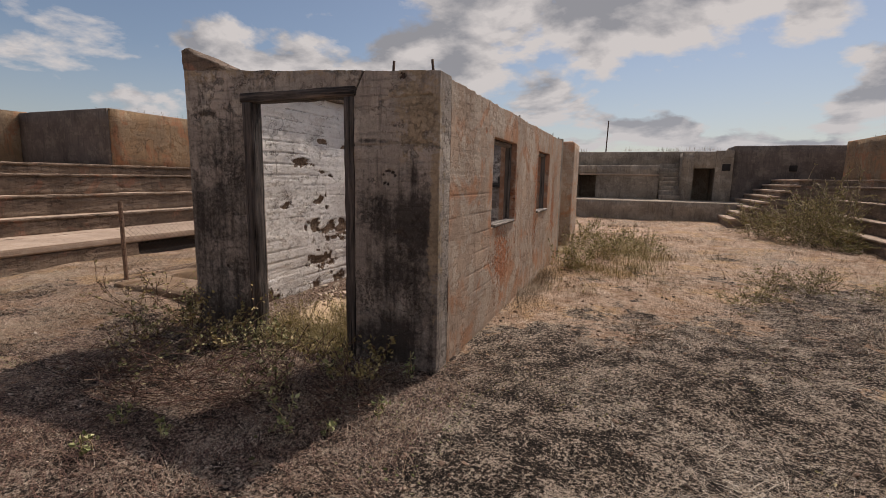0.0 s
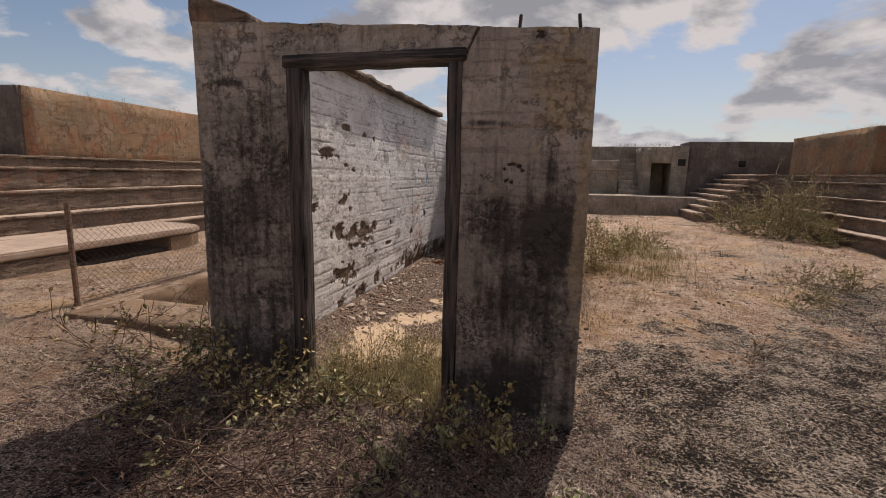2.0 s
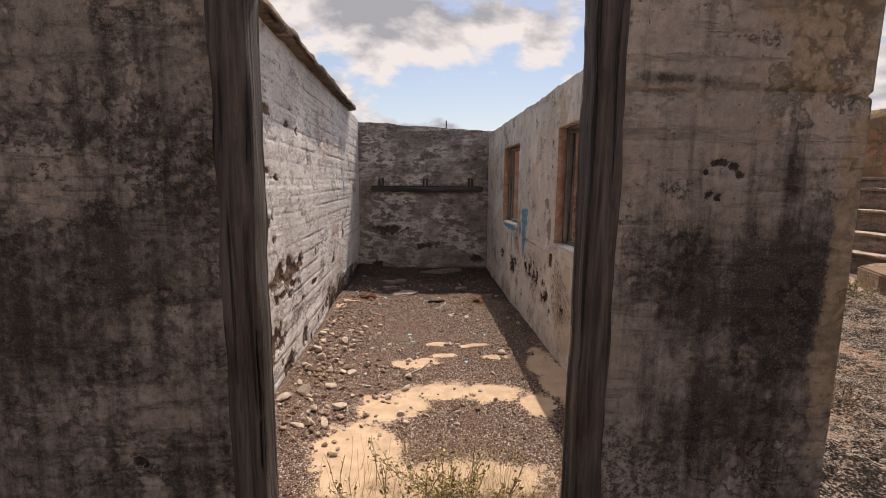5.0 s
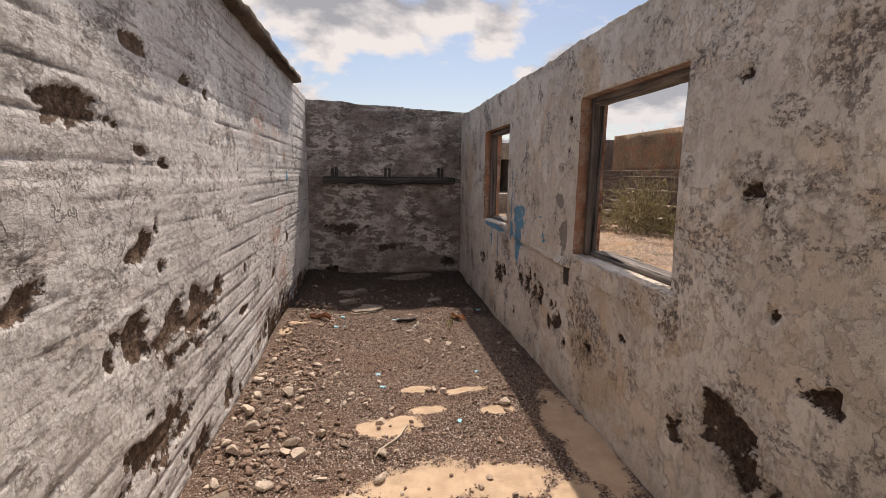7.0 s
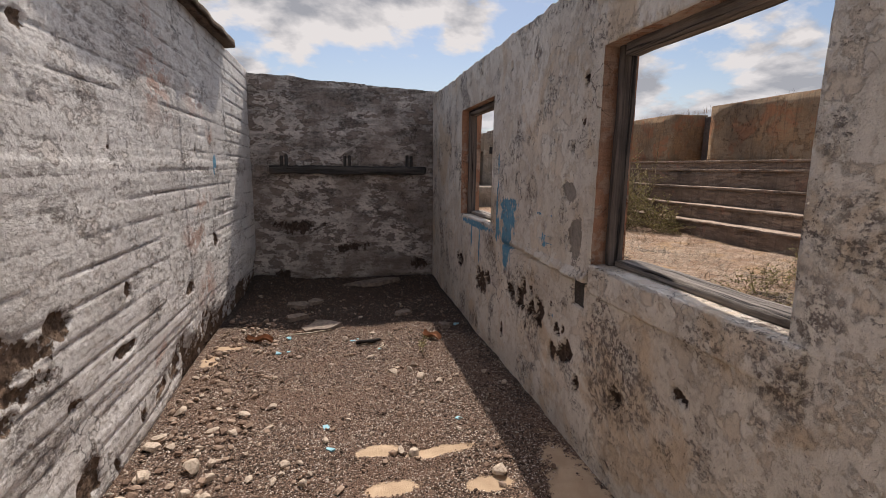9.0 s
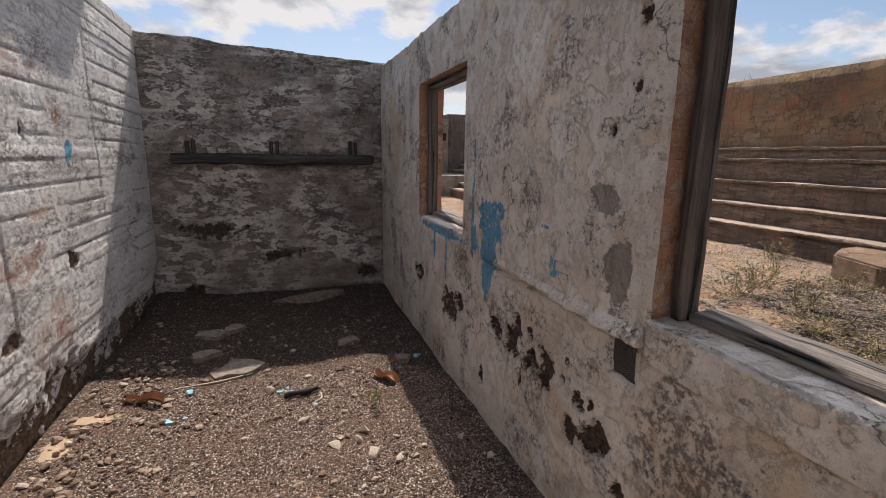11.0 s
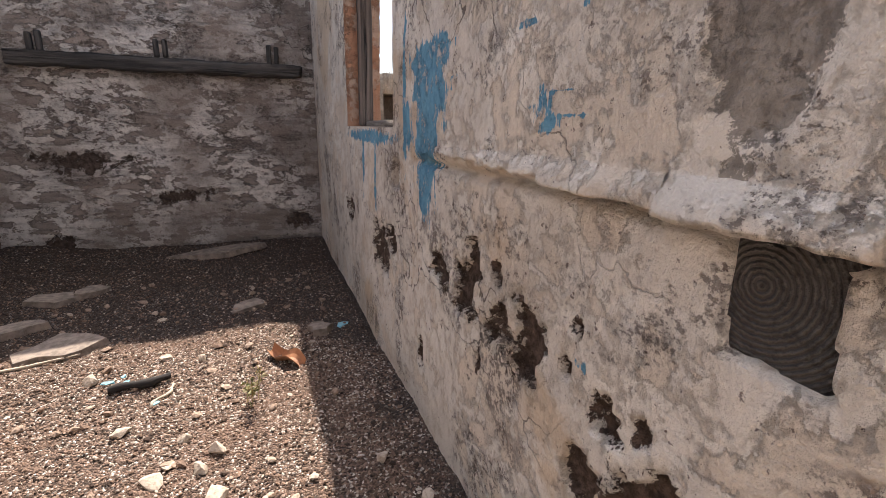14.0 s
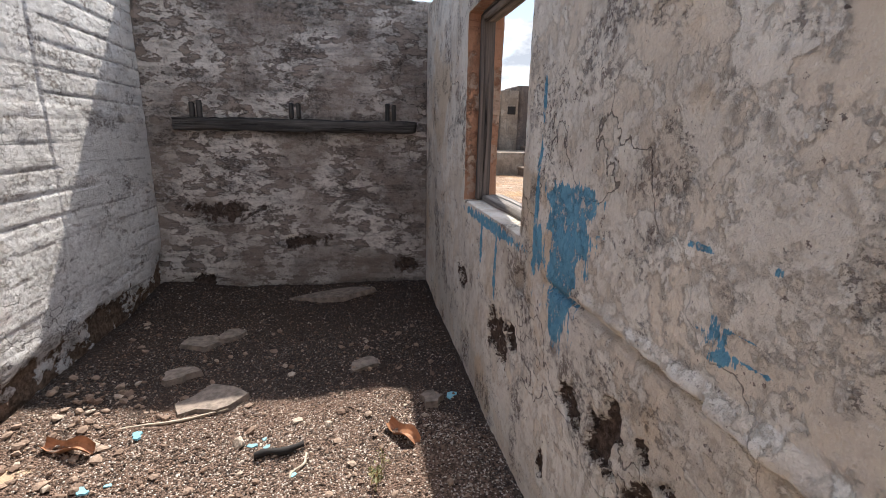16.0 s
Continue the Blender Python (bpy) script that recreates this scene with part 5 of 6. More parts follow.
ROCKS = [(-2.52, 7.21, .035), (-2.33, 7.12, .024), (-2.23, 7.02, .036), (-2.27, 6.95, .038), (-2.39, 6.93, .034), (-2.36, 6.99, .022), (-2.11, 6.74, .035), (-2.70, 7.59, .038), (-2.47, 7.73, .026), (-2.33, 7.67, .026),
         (-1.77, 6.82, .03), (-1.70, 6.62, .035), (-2.22, 6.81, .045), (-2.38, 5.99, .05), (-2.81, 5.34, .05), (-3.58, 5.97, .045), (-3.56, 5.75, .05), (-3.28, 5.44, .05), (-3.0, 6.03, .03), (-2.02, 5.76, .04), (-2.45, 6.02, .04),
         (-3.51, 5.58, .05), (-3.55, 5.36, .055), (-3.25, 4.81, .06), (-3.5, 4.98, .06), (-3.25, 5.35, .05), (-2.82, 5.14, .04), (-3.4, 4.75, .05), (-3.35, 5.1, .045), (-3.15, 5.55, .04), (-3.3, 4.6, .055), (-2.95, 5.0, .035)]
spread = np.random.default_rng(31)
ROCKS += [(-3.62 + 0.95 * abs(a) ** 1.6, 4.5 + 2.1 * b, 0.02 + 0.028 * c ** 2) for a, b, c in spread.uniform(0, 1, (55, 3))]
for k, (x, y, s) in enumerate(ROCKS):
    rock(x, y, s, 100 + k)


def slab(x, y, w, d, h, turn, seed, label, mat=None, name="render_slab", group="fallen render slabs", category="slab"):
    """A flat broken piece with an uneven outline."""
    r = np.random.default_rng(seed)
    bm = bmesh.new()
    n = 11
    angles = sorted((6.283 * (i + r.uniform(-0.42, 0.42)) / n) for i in range(n))
    ring = [bm.verts.new((w / 2 * math.cos(a) * k, d / 2 * math.sin(a) * k, 0)) for a, k in ((a, r.uniform(0.6, 1.25)) for a in angles)]
    f = bm.faces.new(ring)
    ex = bmesh.ops.extrude_face_region(bm, geom=[f])
    for v in ex["geom"]:
        if isinstance(v, bmesh.types.BMVert):
            v.co.z += h
            v.co.x *= 0.94
            v.co.y *= 0.94
    bmesh.ops.recalc_face_normals(bm, faces=bm.faces)
    me = bpy.data.meshes.new(name)
    bm.to_mesh(me)
    bm.free()
    me.materials.append(mat or M_SLAB)
    ob = new(name, me)
    ob.matrix_world = pose(x, y, float(floor_z(np.array(x), np.array(y))) - 0.002, r.uniform(-5, 5), r.uniform(-5, 5), turn)
    return tagged(ob, label, category, group)


slab(-3.15, 8.62, 0.30, 0.20, 0.03, 10, 1, "pale cracked slab of fallen render on the gravel")
slab(-2.98, 8.72, 0.20, 0.15, 0.03, 60, 2, "pale broken slab of fallen render on the gravel")
slab(-3.13, 8.21, 0.20, 0.15, 0.035, 30, 3, "brown rounded slab of fallen render on the gravel")
slab(-2.90, 7.95, 0.30, 0.24, 0.03, 20, 4, "large pale slab of fallen render half in sunlight")
slab(-2.15, 8.20, 0.22, 0.11, 0.025, 25, 5, "long pale slab of fallen render in the shade")
slab(-1.83, 7.80, 0.12, 0.12, 0.035, 10, 6, "square tan slab of render beside the wall")
slab(-2.3, 9.35, 0.7, 0.2, 0.04, 3, 7, "long pale slab of render at the back wall's foot")
M_TIN = simple("rusted_tin", (0.42, 0.20, 0.10), 0.7, 0.15, 0.55, 18)
M_PLASTIC = simple("blue_plastic", (0.25, 0.55, 0.66), 0.5, 0, 0.25, 10)


def curled_sheet(x, y, w, d, turn, label):
    bm = bmesh.new()
    bmesh.ops.create_grid(bm, x_segments=12, y_segments=5, size=0.5)
    for v in bm.verts:
        e = 1 - 0.35 * abs(v.co.x * 2) ** 2
        v.co = Vector((v.co.x * w, v.co.y * d * e, 0.03 + 0.05 * abs(v.co.y * 1.6) ** 2 + 0.018 * math.sin(v.co.x * 7)))
    ex = bmesh.ops.solidify(bm, geom=bm.faces[:], thickness=0.004)
    me = bpy.data.meshes.new("tin_sheet")
    bm.to_mesh(me)
    bm.free()
    me.materials.append(M_TIN)
    ob = new("tin_sheet", me)
    ob.matrix_world = pose(x, y, float(floor_z(np.array(x), np.array(y))) - 0.022, 6, 4, turn)
    return tagged(ob, label, "tin scrap", "rusty scraps")


curled_sheet(-2.0, 7.56, 0.19, 0.07, -52, "curled rust-orange tin strip at the shadow's edge")
curled_sheet(-3.36, 7.62, 0.20, 0.07, -12, "flat rust-brown tin strip on sandy gravel")


def stick(x, y, length, radius, turn, mat, label, name="stick"):
    v, q = [], []
    k, sides = 6, 6
    for i in range(k + 1):
        u = i / k - 0.5
        r = radius * (1 - 0.35 * abs(u)) * (1 + 0.2 * math.sin(i * 2.1))
        for s in range(sides):
            an = 2 * math.pi * s / sides
            v.append((u * length, r * math.cos(an) + 0.012 * math.sin(i * 1.3), r * math.sin(an) + radius))
    for i in range(k):
        for s in range(sides):
            s2 = (s + 1) % sides
            q.append((i * sides + s, i * sides + s2, (i + 1) * sides + s2, (i + 1) * sides + s))
    q.append(tuple(range(sides))[::-1])
    q.append(tuple(range(k * sides, (k + 1) * sides)))
    ob = new(name, mesh_from(name, v, q, mat))
    ob.matrix_world = pose(x, y, float(floor_z(np.array(x), np.array(y))) + 0.002, 0, 0, turn)
    return tagged(ob, label, "stick", "sticks on the floor")


M_PALEWOOD = simple("pale_wood", (0.55, 0.47, 0.36), 0.8, 0, 0.3, 40)
stick(-2.52, 7.50, 0.20, 0.016, 12, M_BLACK, "burnt black stick lying on the gravel", "burnt_stick")
stick(-2.43, 7.41, 0.15, 0.006, 66, M_PALEWOOD, "thin pale stick lying on the gravel")
stick(-3.05, 7.80, 0.5, 0.006, 12, M_PALEWOOD, "thin grey twig lying at the shadow's edge")
stick(-2.75, 5.45, 0.35, 0.006, 55, M_PALEWOOD, "thin pale twig lying on sandy gravel")
for k, (x, y, w) in enumerate(((-2.64, 7.57, .05), (-2.58, 7.55, .035), (-2.60, 7.61, .03), (-3.15, 7.72, .07), (-3.2, 7.38, .06), (-3.12, 7.40, .03), (-1.72, 7.84, .08), (-2.82, 6.33, .06), (-2.79, 6.10, .05), (-2.1, 6.25, .05), (-2.45, 7.36, .04), (-2.35, 5.6, .05))):
    slab(x, y, w, w * 0.6, 0.008, 40 * k, 50 + k, "small pale blue plastic flake on the gravel", M_PLASTIC, "plastic_flake", "plastic flakes", "plastic")

# ---- plants ----
def leaf_material(name, a, b, c):
    m, nt, bsdf = material(name)
    n = Nodes(nt)
    r = n.island()
    col = n.mix(n.ramp(r, 0.0, 0.7), a, b)
    col = n.mix(n.ramp(r, 0.78, 0.95), col, c)
    n.link(col, bsdf.inputs["Base Color"])
    bsdf.inputs["Roughness"].default_value = 0.65
    bsdf.inputs["Specular IOR Level"].default_value = 0.25
    return m


M_STRAW = leaf_material("dry_straw", (0.10, 0.072, 0.05), (0.36, 0.27, 0.18), (0.58, 0.48, 0.36))
M_GREYSTRAW = leaf_material("grey_straw", (0.10, 0.078, 0.06), (0.42, 0.34, 0.26), (0.68, 0.59, 0.48))
M_DARKTWIG = leaf_material("dark_twig", (0.05, 0.028, 0.022), (0.17, 0.095, 0.07), (0.34, 0.24, 0.17))
M_GRASSGREEN = leaf_material("dry_green_grass", (0.20, 0.155, 0.06), (0.42, 0.335, 0.145), (0.60, 0.49, 0.28))
M_LEAF = leaf_material("small_green_leaf", (0.10, 0.10, 0.042), (0.27, 0.25, 0.12), (0.52, 0.45, 0.27))
M_LEAFFRESH = leaf_material("fresh_green_leaf", (0.14, 0.165, 0.06), (0.29, 0.30, 0.13), (0.46, 0.45, 0.24))
M_BUSH = leaf_material("olive_leaf", (0.17, 0.16, 0.06), (0.36, 0.32, 0.13), (0.54, 0.45, 0.24))
M_LEAFDRY = leaf_material("dry_leaf", (0.09, 0.055, 0.04), (0.20, 0.13, 0.085), (0.34, 0.26, 0.18))


def strands(roots, heading, rise, length, width, segs=3, curl=0.6):
    """Blades or straws as narrow tapering ribbons: arrays in, vertices and faces out."""
    n = len(roots)
    dirx, diry = np.cos(heading), np.sin(heading)
    P, side = [], np.stack([-diry, dirx, np.zeros(n)], 1)
    pos = roots.copy()
    pitch = rise.copy()
    bend = RNG.normal(0, curl, n)
    turn = heading.copy()
    for i in range(segs + 1):
        w = (width * (1 - 0.75 * i / segs))[:, None] * 0.5
        P.append(pos - side * w)
        P.append(pos + side * w)
        st = (length / segs)[:, None]
        pos = pos + st * np.stack([np.cos(turn) * np.cos(pitch), np.sin(turn) * np.cos(pitch), np.sin(pitch)], 1)
        pitch = pitch - np.abs(bend) * 0.5
        turn = turn + bend * 0.4
    V = np.stack(P, 1)
    k = 2 * (segs + 1)
    base = (np.arange(n) * k)[:, None]
    F = [np.concatenate([base + 2 * i, base + 2 * i + 1, base + 2 * i + 3, base + 2 * i + 2], 1) for i in range(segs)]
    return V.reshape(-1, 3), np.stack(F, 1).reshape(-1, 4)


def stuff(name, data, mat, label, category):
    me = mesh_from(name, data[0], data[1].tolist(), mat, False)
    return tagged(new(name, me), label, category, kind="stuff")


def free_ground(x, y):
    out = ~((x > HUT[0] - 0.02) & (x < HUT[1] + 0.02) & (y > HUT[2] - 0.02) & (y < HUT[3] + 0.02))
    out &= ~((x > PIT[0] - 0.2) & (x < PIT[1] + 0.2) & (y > PIT[2] - 0.7) & (y < PIT[3] + 0.2))
    return out & (x > -8.6) & (x < 5.0)


def scatter(n, box, weight):
    x, y = RNG.uniform(box[0], box[1], n), RNG.uniform(box[2], box[3], n)
    ok = free_ground(x, y) & (RNG.uniform(0, 1, n) < weight(x, y))
    return x[ok], y[ok]


def clump(x, y, scale, seed, lo=0.45, hi=0.65):
    return step(lo, hi, fbm(x, y, 0.0, scale, 4, 0.55, seed))


def lay(n, box, weight, length, width, rise, dz=0.0, segs=3, curl=0.6):
    x, y = scatter(n, box, weight)
    k = len(x)
    roots = np.stack([x, y, ground_z(x, y) + dz], 1)
    flow = fbm(x, y, 0.0, 0.8, 2, 0.5, 50) * 9
    return strands(roots, flow + RNG.normal(0, 0.9, k), RNG.uniform(*rise, k), RNG.uniform(*length, k), RNG.uniform(*width, k), segs, curl)


# straw lying flat over the dark grit, close by and further off
stuff("straw_mat", lay(130000, (-2.2, 5.0, 0.8, 10.5), lambda x, y: 0.02 + 0.75 * np.clip(grit_shade_mask(x, y), 0, 1) * clump(x, y, 1.9, 3, 0.49, 0.62), (0.04, 0.17), (0.0018, 0.0042), (-0.02, 0.3), 0.004, 2), M_GREYSTRAW, "pale grey straw lying matted over dark grit", "dry grass")
stuff("straw_tufts", lay(26000, (-1.3, 5.0, 1.0, 9.0), lambda x, y: clump(x, y, 1.7, 13, 0.52, 0.66), (0.06, 0.22), (0.0012, 0.0032), (0.3, 1.1)), M_STRAW, "tufts of dry brown grass in the yard", "dry grass")
stuff("straw_yard_left", lay(110000, (-8.6, -3.9, 0.4, 11.0), lambda x, y: 0.10 + 0.6 * clump(x, y, 1.1, 23, 0.47, 0.62), (0.05, 0.2), (0.002, 0.0045), (0.0, 0.6), 0.0, 2), M_STRAW, "dry brown straw and twigs beside the hut", "dry grass")
stuff("straw_yard_far", lay(40000, (-1.4, 5.0, 8.0, 20.0), lambda x, y: 0.06 + 0.5 * clump(x, y, 0.7, 33, 0.48, 0.62), (0.08, 0.25), (0.005, 0.010), (0.05, 0.8), 0.0, 2), M_STRAW, "sparse dry grass on the far yard", "dry grass")
stuff("litter_front", lay(45000, (-7.5, -1.0, 0.6, 3.8), lambda x, y: 0.25 + 0.6 * np.clip(grit_shade_mask(x, y), 0, 1), (0.04, 0.2), (0.0014, 0.0042), (-0.02, 0.5), 0.004, 2), M_DARKTWIG, "dark twigs and litter before the doorway", "litter")
stuff("straw_front", lay(9000, (-7.0, 0.2, -0.5, 3.4), lambda x, y: 0.1 + 0.6 * clump(x, y, 1.4, 43, 0.45, 0.6), (0.04, 0.15), (0.0012, 0.0034), (0.0, 0.6), 0.004, 2), M_GREYSTRAW, "pale straw before the doorway", "dry grass")


def oval(x, y, cx, cy, rx, ry):
    return np.clip(1.4 - np.sqrt(((x - cx) / rx) ** 2 + ((y - cy) / ry) ** 2), 0, 1)


stuff("grass_clump", lay(90000, (-1.4, 2.2, 6.6, 15.0), lambda x, y: 0.6 * oval(x, y, -0.6, 10.0, 1.25, 3.2) ** 1.5 * clump(x, y, 1.3, 61, 0.42, 0.62), (0.12, 0.42), (0.003, 0.007), (0.5, 1.4), 0.0, 4, 0.9), M_GRASSGREEN, "tall yellow-green grass along the hut's side", "grass")
stuff("weeds_wall_foot", lay(12000, (-1.5, -0.9, 4.6, 8.0), lambda x, y: 0.9 * step(-0.95, -1.35, x) * step(4.8, 7.0, y), (0.06, 0.26), (0.002, 0.004), (0.4, 1.4), 0.0, 4, 1.0), M_STRAW, "brown dry weeds along the hut's side wall", "dry grass")

# grass inside the doorway
x, y = RNG.uniform(-3.2, -2.2, 12000), RNG.uniform(3.2, 4.7, 12000)
ok = RNG.uniform(0, 1, 12000) < step(4.5, 3.4, y) ** 1.5 * (0.15 + 0.8 * clump(x, y, 2.4, 71, 0.42, 0.6))
x, y = x[ok], y[ok]
stuff("grass_doorway", strands(np.stack([x, y, floor_z(x, y)], 1), RNG.uniform(0, 6.28, len(x)), RNG.uniform(0.5, 1.5, len(x)), RNG.uniform(0.08, 0.32, len(x)), RNG.uniform(0.0015, 0.003, len(x)), 4, 0.6), M_GRASSGREEN, "thin yellow-brown grass growing in the doorway", "grass")

# dry grass along the tops of the parapets
for nm, x0, x1, y0, y1, z in (("grass_parapet_left", -12.9, -11.95, 7.8, 23, 3.0), ("grass_parapet_right", 6.95, 7.9, 0, 21, 3.02), ("grass_parapet_far", -10, 8, 23.2, 24.2, 2.9)):
    k = 1500
    x, y = RNG.uniform(x0, x1, k), RNG.uniform(y0, y1, k)
    x, y = x[clump(x, y, 0.7, 5, 0.45, 0.6) > 0.5], y[clump(x, y, 0.7, 5, 0.45, 0.6) > 0.5]
    k = len(x)
    stuff(nm, strands(np.stack([x, y, np.full(k, z - 0.06)], 1), RNG.uniform(0, 6.28, k), RNG.uniform(0.6, 1.5, k), RNG.uniform(0.1, 0.26, k), RNG.uniform(0.006, 0.012, k)), M_STRAW, "dry grass on top of the parapet wall", "dry grass")


def leaves(points, size, spread_up=0.3):
    """Small folded leaves at the points."""
    n = len(points)
    az, el = RNG.uniform(0, 6.28, n), RNG.normal(spread_up, 0.5, n)
    d = np.stack([np.cos(az) * np.cos(el), np.sin(az) * np.cos(el), np.sin(el)], 1)
    s = np.cross(d, RNG.normal(0, 1, (n, 3)))
    s /= np.linalg.norm(s, axis=1)[:, None] + 1e-6
    u = np.cross(s, d)
    L = RNG.uniform(0.6, 1.2, n)[:, None] * size
    W = L * RNG.uniform(0.24, 0.36, n)[:, None]
    base = points
    V = np.stack([base, base + d * L * 0.45 + s * W + u * W * 0.5, base + d * L, base + d * L * 0.45 - s * W + u * W * 0.5, base + d * L * 0.5], 1)
    b = (np.arange(n) * 5)[:, None]
    F = np.stack([np.concatenate([b, b + 1, b + 4], 1), np.concatenate([b + 1, b + 2, b + 4], 1), np.concatenate([b + 2, b + 3, b + 4], 1), np.concatenate([b + 3, b, b + 4], 1)], 1)
    return V.reshape(-1, 3), F.reshape(-1, 3)


def shrub(name, x, y, radius, height, stems, per_stem, leaf, label, leaf_mat, twig_mat, category="shrub", lean=(0.25, 1.3), twig=0.004, group="", z=None, branch=3):
    """Many thin branching stems from a root, with small leaves along them."""
    root = Vector((x, y, float(ground_z(np.array(x), np.array(y))) if z is None else z))
    segs, pts = [], []

    def grow(p, az, el, length, depth):
        k = 4
        for i in range(k):
            d = Vector((math.cos(az) * math.cos(el), math.sin(az) * math.cos(el), math.sin(el)))
            q = p + d * length / k
            segs.append((p, q))
            for _ in range(max(1, per_stem // k)):
                if RNG.uniform() < (0.35 + 0.65 * (i + 1) / k):
                    pts.append(p.lerp(q, RNG.uniform()) + Vector(RNG.normal(0, leaf * 0.35, 3)))
            if depth and i >= 1:
                for _ in range(branch - 1):
                    if RNG.uniform() < 0.6:
                        grow(q, az + RNG.normal(0, 0.8), el + RNG.normal(0.0, 0.4), length * RNG.uniform(0.3, 0.6), depth - 1)
            p = q
            az += RNG.normal(0, 0.25)
            el += RNG.normal(-0.06, 0.18)

    for _ in range(stems):
        el = RNG.uniform(*lean)
        reach = math.hypot(radius * math.cos(el), height * math.sin(el))
        off = Vector((RNG.normal(0, radius * 0.22), RNG.normal(0, radius * 0.22), 0))
        grow(Vector(off), RNG.uniform(0, 6.28), el, reach * RNG.uniform(0.6, 1.1), 1)
    th = tagged(new(name), label, category, group)
    th.location = root
    v, q = tube_lines(segs, twig, 3)
    part("twigwork", mesh_from("twigwork", v, q, twig_mat), None, th)["kind"] = "stuff"
    if pts:
        P = np.array([tuple(p) for p in pts])
        P[:, 2] = np.maximum(P[:, 2], 0.005)
        lv, lf = leaves(P, leaf)
        part("foliage", mesh_from("foliage", lv, lf.tolist(), leaf_mat, False), None, th)["kind"] = "stuff"
    return th


LOW = "low tangled shrub with small green leaves and red-brown twigs"
for k, (x, y, r, h, st, pl, lf) in enumerate(((-3.55, 3.05, 0.55, 0.42, 26, 10, 0.039), (-2.95, 3.10, 0.45, 0.24, 18, 8, 0.036), (-2.45, 2.95, 0.45, 0.22, 16, 7, 0.036), (-4.3, 3.35, 0.6, 0.36, 26, 8, 0.036),
                                              (-5.1, 3.55, 0.6, 0.30, 22, 7, 0.034), (-3.2, 2.65, 0.6, 0.28, 24, 5, 0.034), (-1.85, 3.1, 0.35, 0.32, 18, 9, 0.036), (-2.2, 2.55, 0.55, 0.26, 22, 5, 0.034), (-3.9, 2.75, 0.5, 0.26, 20, 6, 0.034))):
    shrub("low_shrub", x, y, r, h * 0.85, int(st * 0.62), pl, lf * 1.2, LOW, M_LEAF if k % 2 else M_GRASSGREEN, M_DARKTWIG, group="shrubs before the doorway", twig=0.0028)
for x, y, r, h in ((-2.85, 3.55, 0.32, 0.30), (-2.5, 3.65, 0.3, 0.28), (-2.65, 3.95, 0.3, 0.2)):
    shrub("doorway_weed", x, y, r, h, 22, 10, 0.022, "dry yellow-brown weed with small leaves in the doorway", M_GRASSGREEN, M_STRAW, "weed", (0.5, 1.4), 0.0018, "weeds in the doorway", z=float(floor_z(np.array(x), np.array(y))))
for x, y, r, h in ((-2.5, 2.35, 0.5, 0.2), (-3.0, 2.2, 0.5, 0.18), (-1.75, 2.6, 0.35, 0.18), (-3.6, 2.2, 0.5, 0.16), (0.15, 4.9, 0.35, 0.22), (2.3, 5.6, 0.4, 0.2)):
    shrub("dead_brush", x, y, r, h, 26, 1, 0.02, "leafless tangle of dry grey-brown twigs on the soil", M_LEAFDRY, M_DARKTWIG if x < -1 else M_GREYSTRAW, "brush", (0.05, 0.8), 0.0028, "dead brush")
for x, y, h in ((-1.86, 2.12, 0.34), (-1.62, 2.2, 0.12), (-2.72, 1.46, 0.16), (-2.84, 1.75, 0.12), (-1.42, 2.5, 0.2), (-1.55, 3.2, 0.2), (-2.5, 1.75, 0.14), (-2.35, 2.6, 0.16), (-2.95, 3.28, 0.5), (-3.38, 3.2, 0.52), (-2.1, 2.9, 0.3)):
    shrub("weed_sprout", x, y, 0.10, h, 3, 12, 0.042, "upright green weed with oval leaves in dry soil", M_LEAFFRESH, M_GRASSGREEN, "weed", (0.9, 1.5), 0.0022, "green weeds", branch=1)
for x, y, r, h, st in ((4.1, 14.4, 1.1, 1.0, 40), (4.75, 15.3, 1.0, 1.45, 38), (3.5, 15.8, 0.9, 0.75, 26), (4.6, 13.4, 0.6, 0.6, 20)):
    shrub("bush", x, y, r, h, int(st * 1.5), 30, 0.042, "dense dry olive-green bush against the terrace steps", M_BUSH, M_STRAW, "bush", (0.3, 1.4), 0.006, "bushes by the terrace")
for x, y, r, h in ((-0.9, 8.4, 0.5, 0.5), (-0.4, 9.6, 0.6, 0.5), (-0.9, 11.0, 0.6, 0.55), (0.2, 10.8, 0.6, 0.45)):
    shrub("weedy_shrub", x, y, r, h, 26, 9, 0.045, "straggling yellow-green shrub in the grass beside the hut", M_BUSH, M_STRAW, "shrub", (0.4, 1.4), 0.003, "shrubs beside the hut")
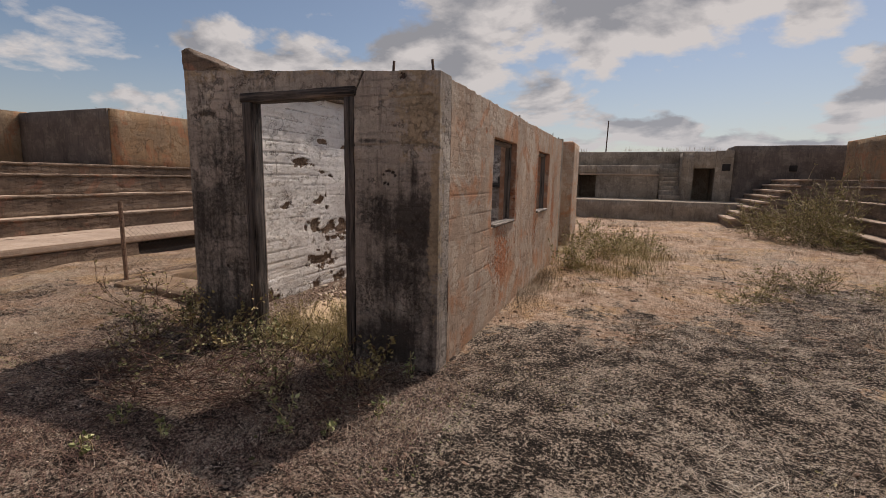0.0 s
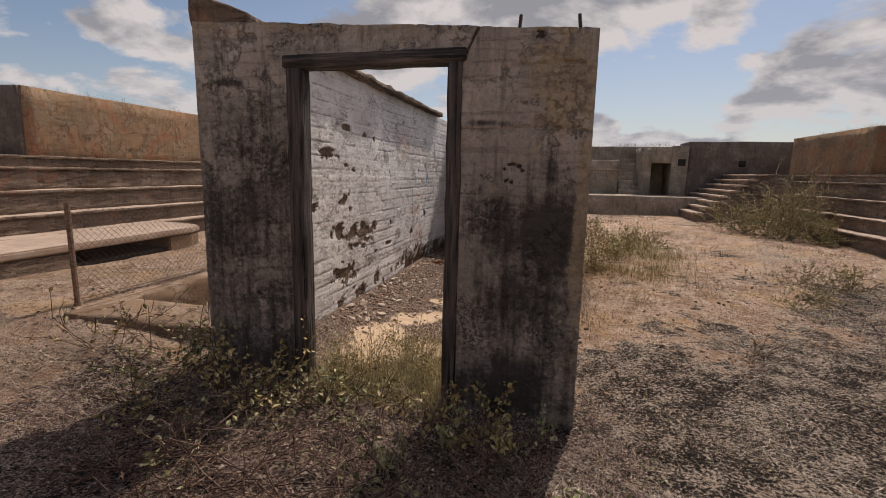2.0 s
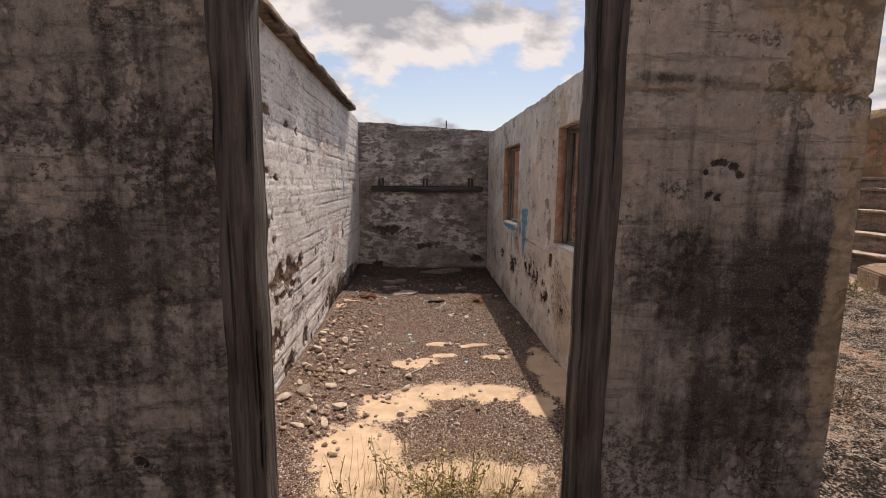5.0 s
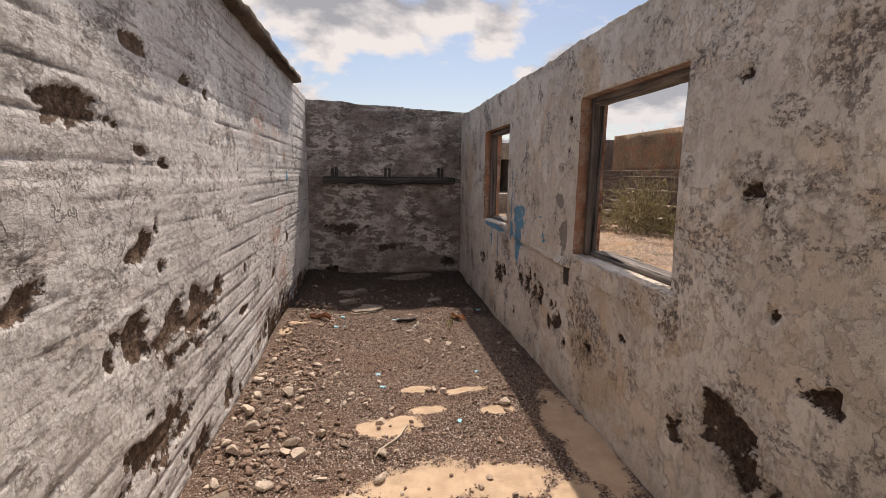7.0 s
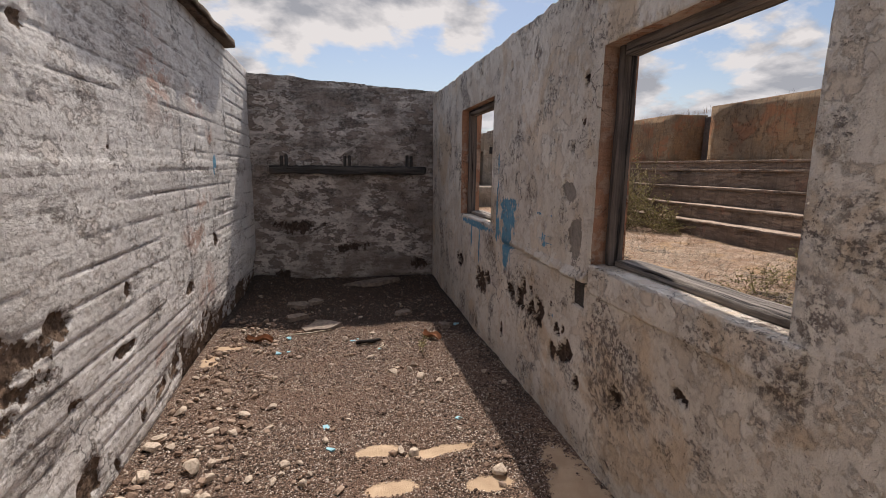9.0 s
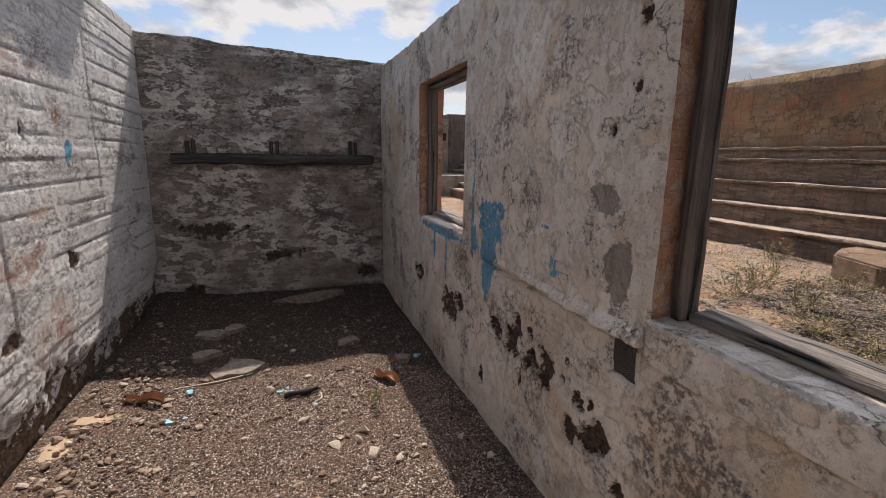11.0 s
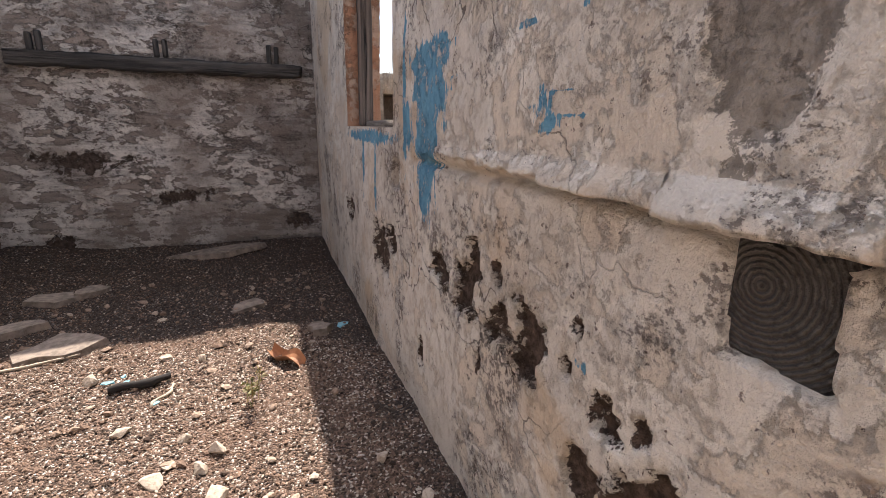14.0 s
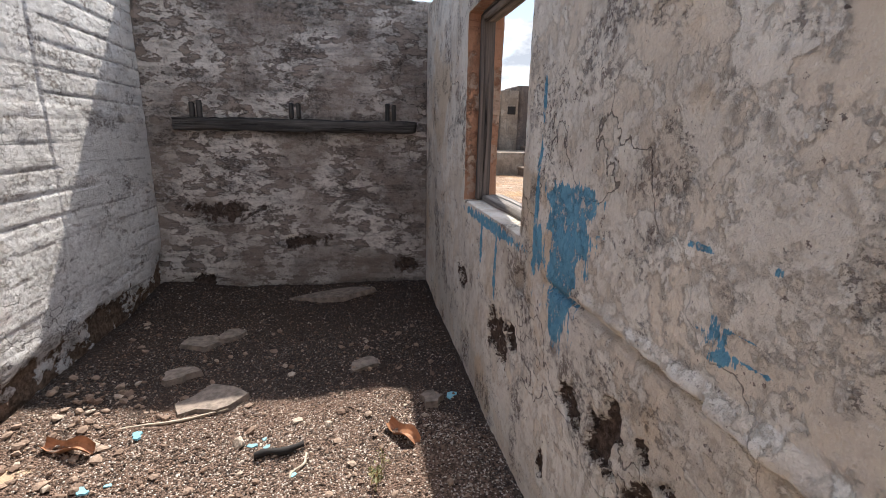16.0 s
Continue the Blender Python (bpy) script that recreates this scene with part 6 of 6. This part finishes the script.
for x, y in ((4.4, 9.7), (3.2, 7.4), (3.5, 8.2), (2.4, 7.9), (1.8, 7.4), (2.8, 8.7), (2.0, 8.4), (1.4, 6.9)):
    shrub("yard_weed", x, y, 0.35, 0.25, 16, 7, 0.035, "small patchy green weed on the yard soil", M_BUSH, M_STRAW, "weed", (0.2, 1.2), 0.003, "weeds by the low bay")
shrub("floor_weed", -2.15, 7.25, 0.08, 0.12, 4, 6, 0.02, "tiny wilted weed growing in the gravel", M_LEAF, M_GRASSGREEN, "weed", (0.8, 1.4), 0.0015, z=0.0)

# loose stones over the yard
x, y = scatter(5000, (-7.0, 4.5, -0.5, 10.0), lambda x, y: 0.25 + 0.5 * clump(x, y, 0.9, 91))
many_stones("yard_stones", np.stack([x, y], 1), ground_z, lambda n: RNG.uniform(0.006, 0.022, n), M_GRAVEL, "small pale and brown stones strewn over the yard")

# fallen leaves and flecks over the soil


def ground_leaves(name, n, box, weight, size, mat, label):
    x, y = scatter(n, box, weight)
    lv, lf = leaves(np.stack([x, y, ground_z(x, y) + RNG.uniform(0.004, 0.03, len(x))], 1), size, 0.0)
    me = mesh_from(name, lv, lf.tolist(), mat, False)
    return tagged(new(name, me), label, "leaf litter", kind="stuff")


M_LITTER = leaf_material("pale_leaf_litter", (0.13, 0.085, 0.06), (0.32, 0.225, 0.16), (0.60, 0.50, 0.39))
ground_leaves("leaf_litter_front", 26000, (-7.0, -0.9, 0.5, 3.5), lambda x, y: 0.15 + 0.7 * clump(x, y, 1.6, 81, 0.42, 0.6), 0.019, M_LITTER, "pale and brown fallen leaves before the doorway")
ground_leaves("leaf_litter_side", 30000, (-1.3, 4.9, 0.8, 9.0), lambda x, y: 0.10 + 0.6 * clump(x, y, 1.4, 83, 0.45, 0.62), 0.016, M_LITTER, "pale and brown fallen leaves over the yard")
ground_leaves("green_flecks", 5000, (-5.5, -0.9, 0.9, 3.5), lambda x, y: 0.8 * clump(x, y, 1.1, 87, 0.55, 0.66), 0.022, M_LEAFFRESH, "small green creeping leaves before the doorway")
ground_leaves("green_flecks_side", 5000, (-1.3, 4.5, 1.2, 9.0), lambda x, y: 0.8 * clump(x, y, 0.8, 89, 0.57, 0.66), 0.022, M_BUSH, "small yellow-green creeping leaves over the yard")
